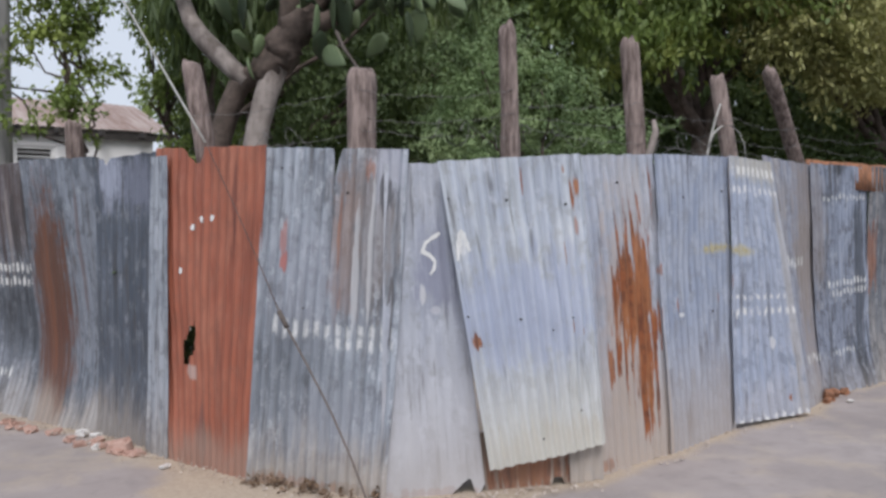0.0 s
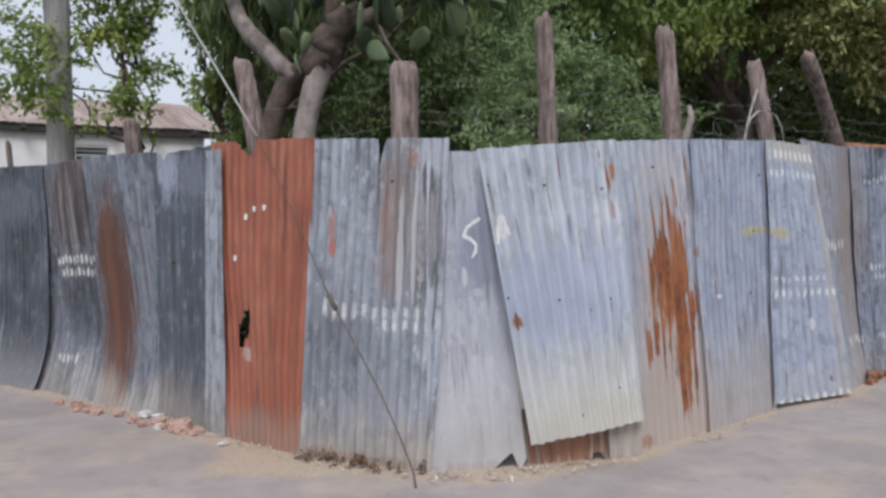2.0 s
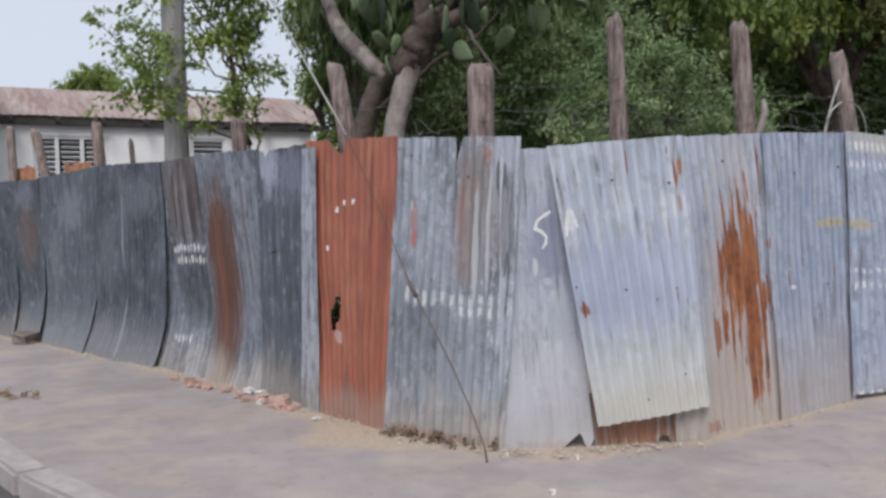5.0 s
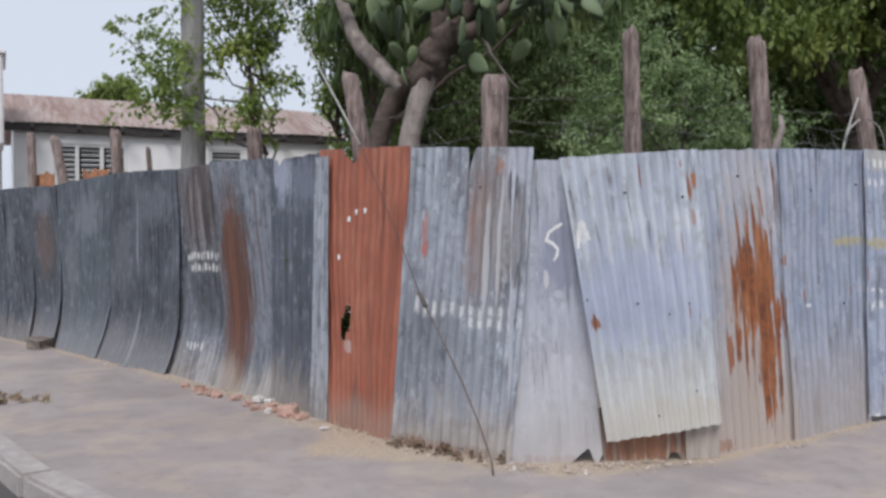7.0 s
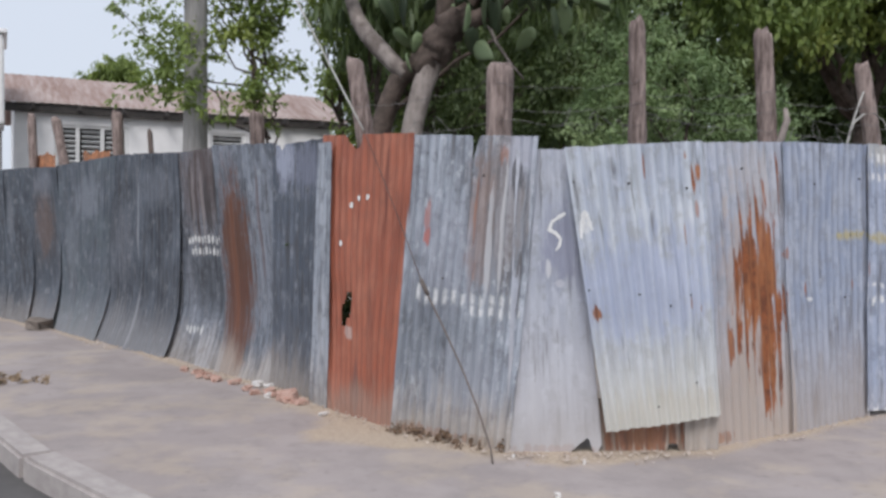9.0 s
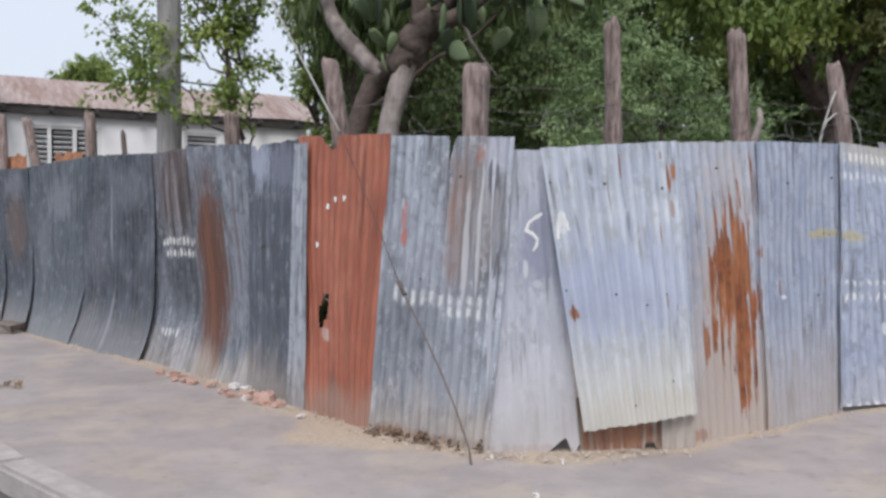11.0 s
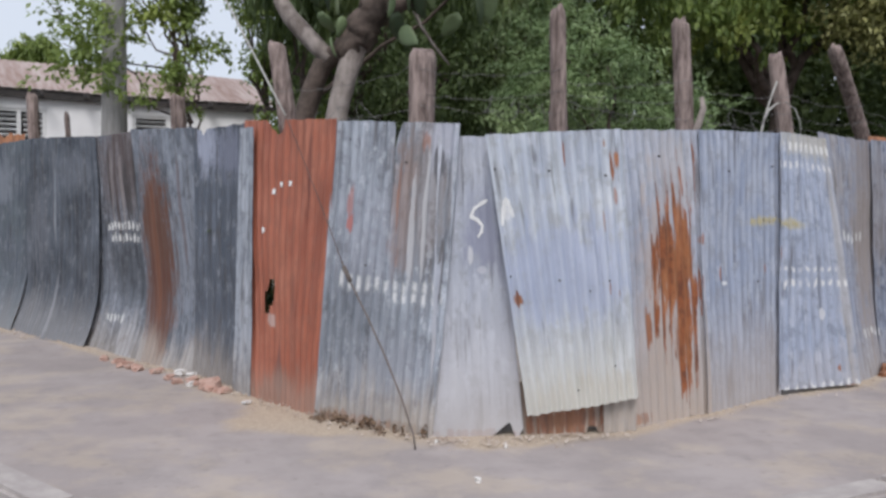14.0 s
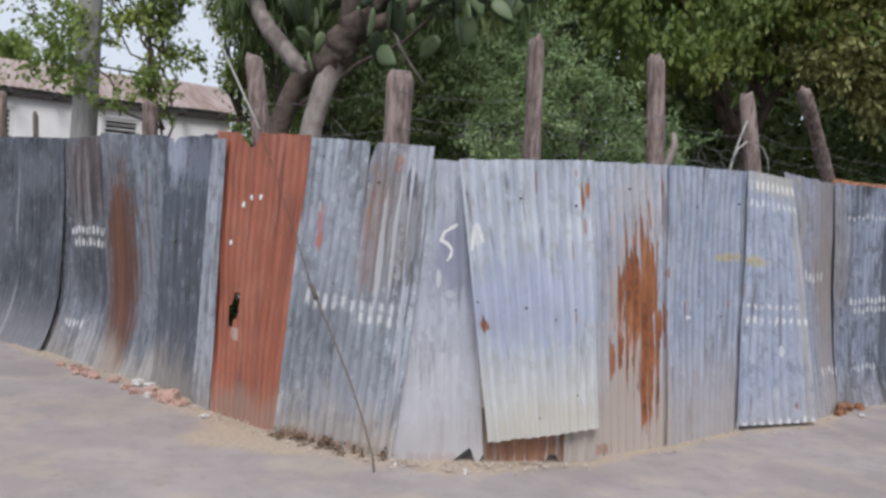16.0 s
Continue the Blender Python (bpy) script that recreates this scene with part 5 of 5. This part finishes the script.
    part("wall", box_mesh("wall", (5.45, 0.25, 3.2), plaster, 0.01, (-2.875, 1.6, 1.6)), tall, "white plastered wall")
    part("parapet", box_mesh("parapet", (5.0, 1.6, 1.55), plaster, 0.03, (-2.62, 0.9, 3.92)), tall, "thick white parapet")
    part("coping", box_mesh("coping", (5.1, 1.7, 0.07), plaster, 0.01, (-2.62, 0.9, 4.735)), tall)
    part("mast", tube([(-0.35, 0.5, 4.7), (-0.35, 0.5, 5.05)], [0.02, 0.015], wire_mat, "mast", 6), tall)
    # rusted scrap leaning behind the fence
    for i, (x0, y0, x1, y1, z) in enumerate([(-8.598, 10.327, -7.799, 9.851, 2.495), (-6.787, 8.978, -6.077, 8.493, 2.421)]):
        verts, faces = [], []
        n = 40
        for r in range(3):
            for c in range(n + 1):
                s = c / n
                verts.append((x0 + (x1 - x0) * s, y0 + (y1 - y0) * s + 0.012 * math.cos(s * 60), z * r / 2 + (0.07 * noise.noise((s * 5, i, 0)) if r == 2 else 0)))
        for r in range(2):
            for c in range(n):
                q = r * (n + 1) + c
                faces.append((q, q + 1, q + n + 2, q + n + 1))
        ob = tagged(new("scrap_sheet", mesh_of("scrap_sheet", verts, faces, rust_mat, True)), "orange rusted scrap sheet standing behind the fence", "metal sheet", "rusted scrap sheets")
        ob.modifiers.new("thickness", "SOLIDIFY").thickness = 0.003
    verts, faces = [], []
    n = 120
    for r in range(2):
        for c in range(n + 1):
            s = c / n
            verts.append((3.30 + 2.35 * s, 6.79 + 2.21 * s + 0.006 * math.cos(s * 200), (2.0 if r == 0 else 2.250 + 0.050 * s + 0.015 * noise.noise((s * 12, 3, 0)))))
    for c in range(n):
        faces.append((c, c + 1, c + n + 2, c + n + 1))
    ob = tagged(new("scrap_sheet", mesh_of("scrap_sheet", verts, faces, rust_mat, True)), "long rusted metal strip standing behind the sheets", "metal sheet", "rusted scrap sheets")
    ob.modifiers.new("thickness", "SOLIDIFY").thickness = 0.003


build_house()


# ---- rubble and litter on the pavement ----
def build_rubble():
    rng = np.random.default_rng(44)
    kinds = [lump_mesh("brick_fragment", (0.16, 0.10, 0.07), brick_mat, i, 0.35) for i in range(3)]
    pale = [lump_mesh("rubble_lump", (0.09, 0.075, 0.06), pale_rubble, 10 + i, 0.35) for i in range(2)]
    a, b = np.array((-4.013, 6.577)), np.array((-2.225, 5.238))
    for i in range(38):
        s = rng.random()
        p = a + (b - a) * s + np.array((-0.49, -0.87)) * rng.uniform(-0.01, 0.13)
        white = rng.random() < 0.22
        k = rng.uniform(0.3, 0.7)
        ob = new("rubble_lump" if white else "brick_fragment", (pale if white else kinds)[i % (2 if white else 3)])
        ob.matrix_basis = pose(p[0], p[1], 0.012 * k, rng.uniform(-15, 15), rng.uniform(-15, 15), rng.uniform(0, 360)) @ Matrix.Diagonal((k, k, k, 1))
        tagged(ob, "pale lump of broken plaster at the fence foot" if white else "broken pinkish brick fragment at the fence foot", "rubble", "rubble along the fence")
    for p, k, mat, label in [((-2.924, 5.829), 0.75, pale_rubble, "white broken plaster block at the fence foot"), ((-2.774, 5.711), 0.6, pale_rubble, "white broken plaster block at the fence foot"), ((-2.442, 5.33), 1.3, brick_mat, "large pink brick fragment at the fence foot")]:
        ob = new("rubble_lump", lump_mesh("rubble_lump", (0.14 * k, 0.09 * k, 0.075 * k), mat, int(k * 10), 0.3))
        ob.matrix_basis = pose(p[0], p[1], 0.03, 6, -8, -28)
        tagged(ob, label, "rubble", "rubble along the fence")
    rock = tagged(new("rock", lump_mesh("rock", (0.34, 0.22, 0.17), stone_mat, 3, 0.4)), "dark grey-brown rock lying by the fence", "rock")
    rock.matrix_basis = pose(-7.56, 9.15, 0.06, 0, 0, -30)
    for p, k in [((-1.95, 4.831), 0.6), ((0.01, 3.12), 0.3), ((0.133, 3.863), 0.22), ((-0.331, 3.906), 0.2), ((3.776, 6.965), 0.6)]:
        ob = new("litter_scrap", lump_mesh("litter_scrap", (0.11 * k, 0.08 * k, 0.025), pale_rubble, int(k * 100), 0.5))
        ob.matrix_basis = pose(p[0], p[1], 0.008, 4, 3, k * 400)
        tagged(ob, "small pale scrap of litter on the ground", "litter", "litter scraps")
    heap = [(-5.42 + rng.normal(0, 0.22), 5.48 + rng.normal(0, 0.1), 0.015, 0.03) for _ in range(22)]
    tagged(new("dry_leaves", leaves("dry_leaves", heap, 12, 0.07, dry_mat, 77, 0.0, 0.4)), "small heap of dry brown leaves on the pavement", "dry leaves", kind="stuff")
    drift = [(-1.28 + 0.9 * q + rng.normal(0, 0.03), 4.42 - 0.43 * q + rng.normal(0, 0.035), 0.02, 0.03) for q in rng.random(30) ** 1.3]
    tagged(new("dry_leaves", leaves("dry_leaves", drift, 12, 0.04, litter_mat, 78, 0.0, 0.5)), "brown dead leaves drifted against the foot of the sheets", "dry leaves", kind="stuff")
    for p, k in [((3.62, 7.06), 0.75), ((3.74, 7.22), 0.6), ((3.9, 7.36), 0.5), ((3.55, 6.93), 0.4)]:
        ob = new("brick_fragment", lump_mesh("brick_fragment", (0.2 * k, 0.13 * k, 0.13 * k), rust_mat, int(k * 30), 0.35))
        ob.matrix_basis = pose(p[0], p[1], 0.05 * k, 5, -6, k * 100)
        tagged(ob, "rust-orange broken brick lump at the fence foot", "rubble", "rubble along the fence")
    # fine stones and dry scraps, too many to count
    line = [Vector(p) for p in FENCE]
    verts, faces = [], []
    for i in range(900):
        k = rng.integers(2, 13) if rng.random() < 0.85 else rng.integers(13, len(line) - 2)
        p = line[k].lerp(line[k + 1], rng.random())
        d = line[k + 1] - line[k]
        o = Vector((d.y, -d.x)).normalized() * (0.03 + abs(rng.normal(0, 0.11)))
        r = rng.uniform(0.004, 0.016) * (1.5 if rng.random() < 0.06 else 1)
        c = Vector((p.x + o.x, p.y + o.y, 0.012))
        n = len(verts)
        for q in ((1, 0, 0), (-0.4, 0.9, 0), (-0.6, -0.8, 0), (0.1, 0.1, 0.9)):
            verts.append(c + Vector(q) * r * rng.uniform(0.7, 1.3))
        faces += [(n, n + 1, n + 3), (n + 1, n + 2, n + 3), (n + 2, n, n + 3)]
    tagged(new("gravel", mesh_of("gravel", verts, faces, pale_gravel)), "fine gravel and dry scraps along the fence foot", "gravel", kind="stuff")


litter_mat = speckled("dead_leaf_litter", (0.10, 0.065, 0.045), (0.24, 0.16, 0.10), 25.0, 0.95)
dry_mat = speckled("dry_leaf", (0.20, 0.14, 0.09), (0.34, 0.26, 0.17), 20.0, 0.9)
pale_gravel = speckled("mixed_gravel", (0.22, 0.16, 0.12), (0.55, 0.48, 0.42), 25.0, 0.95)
build_rubble()
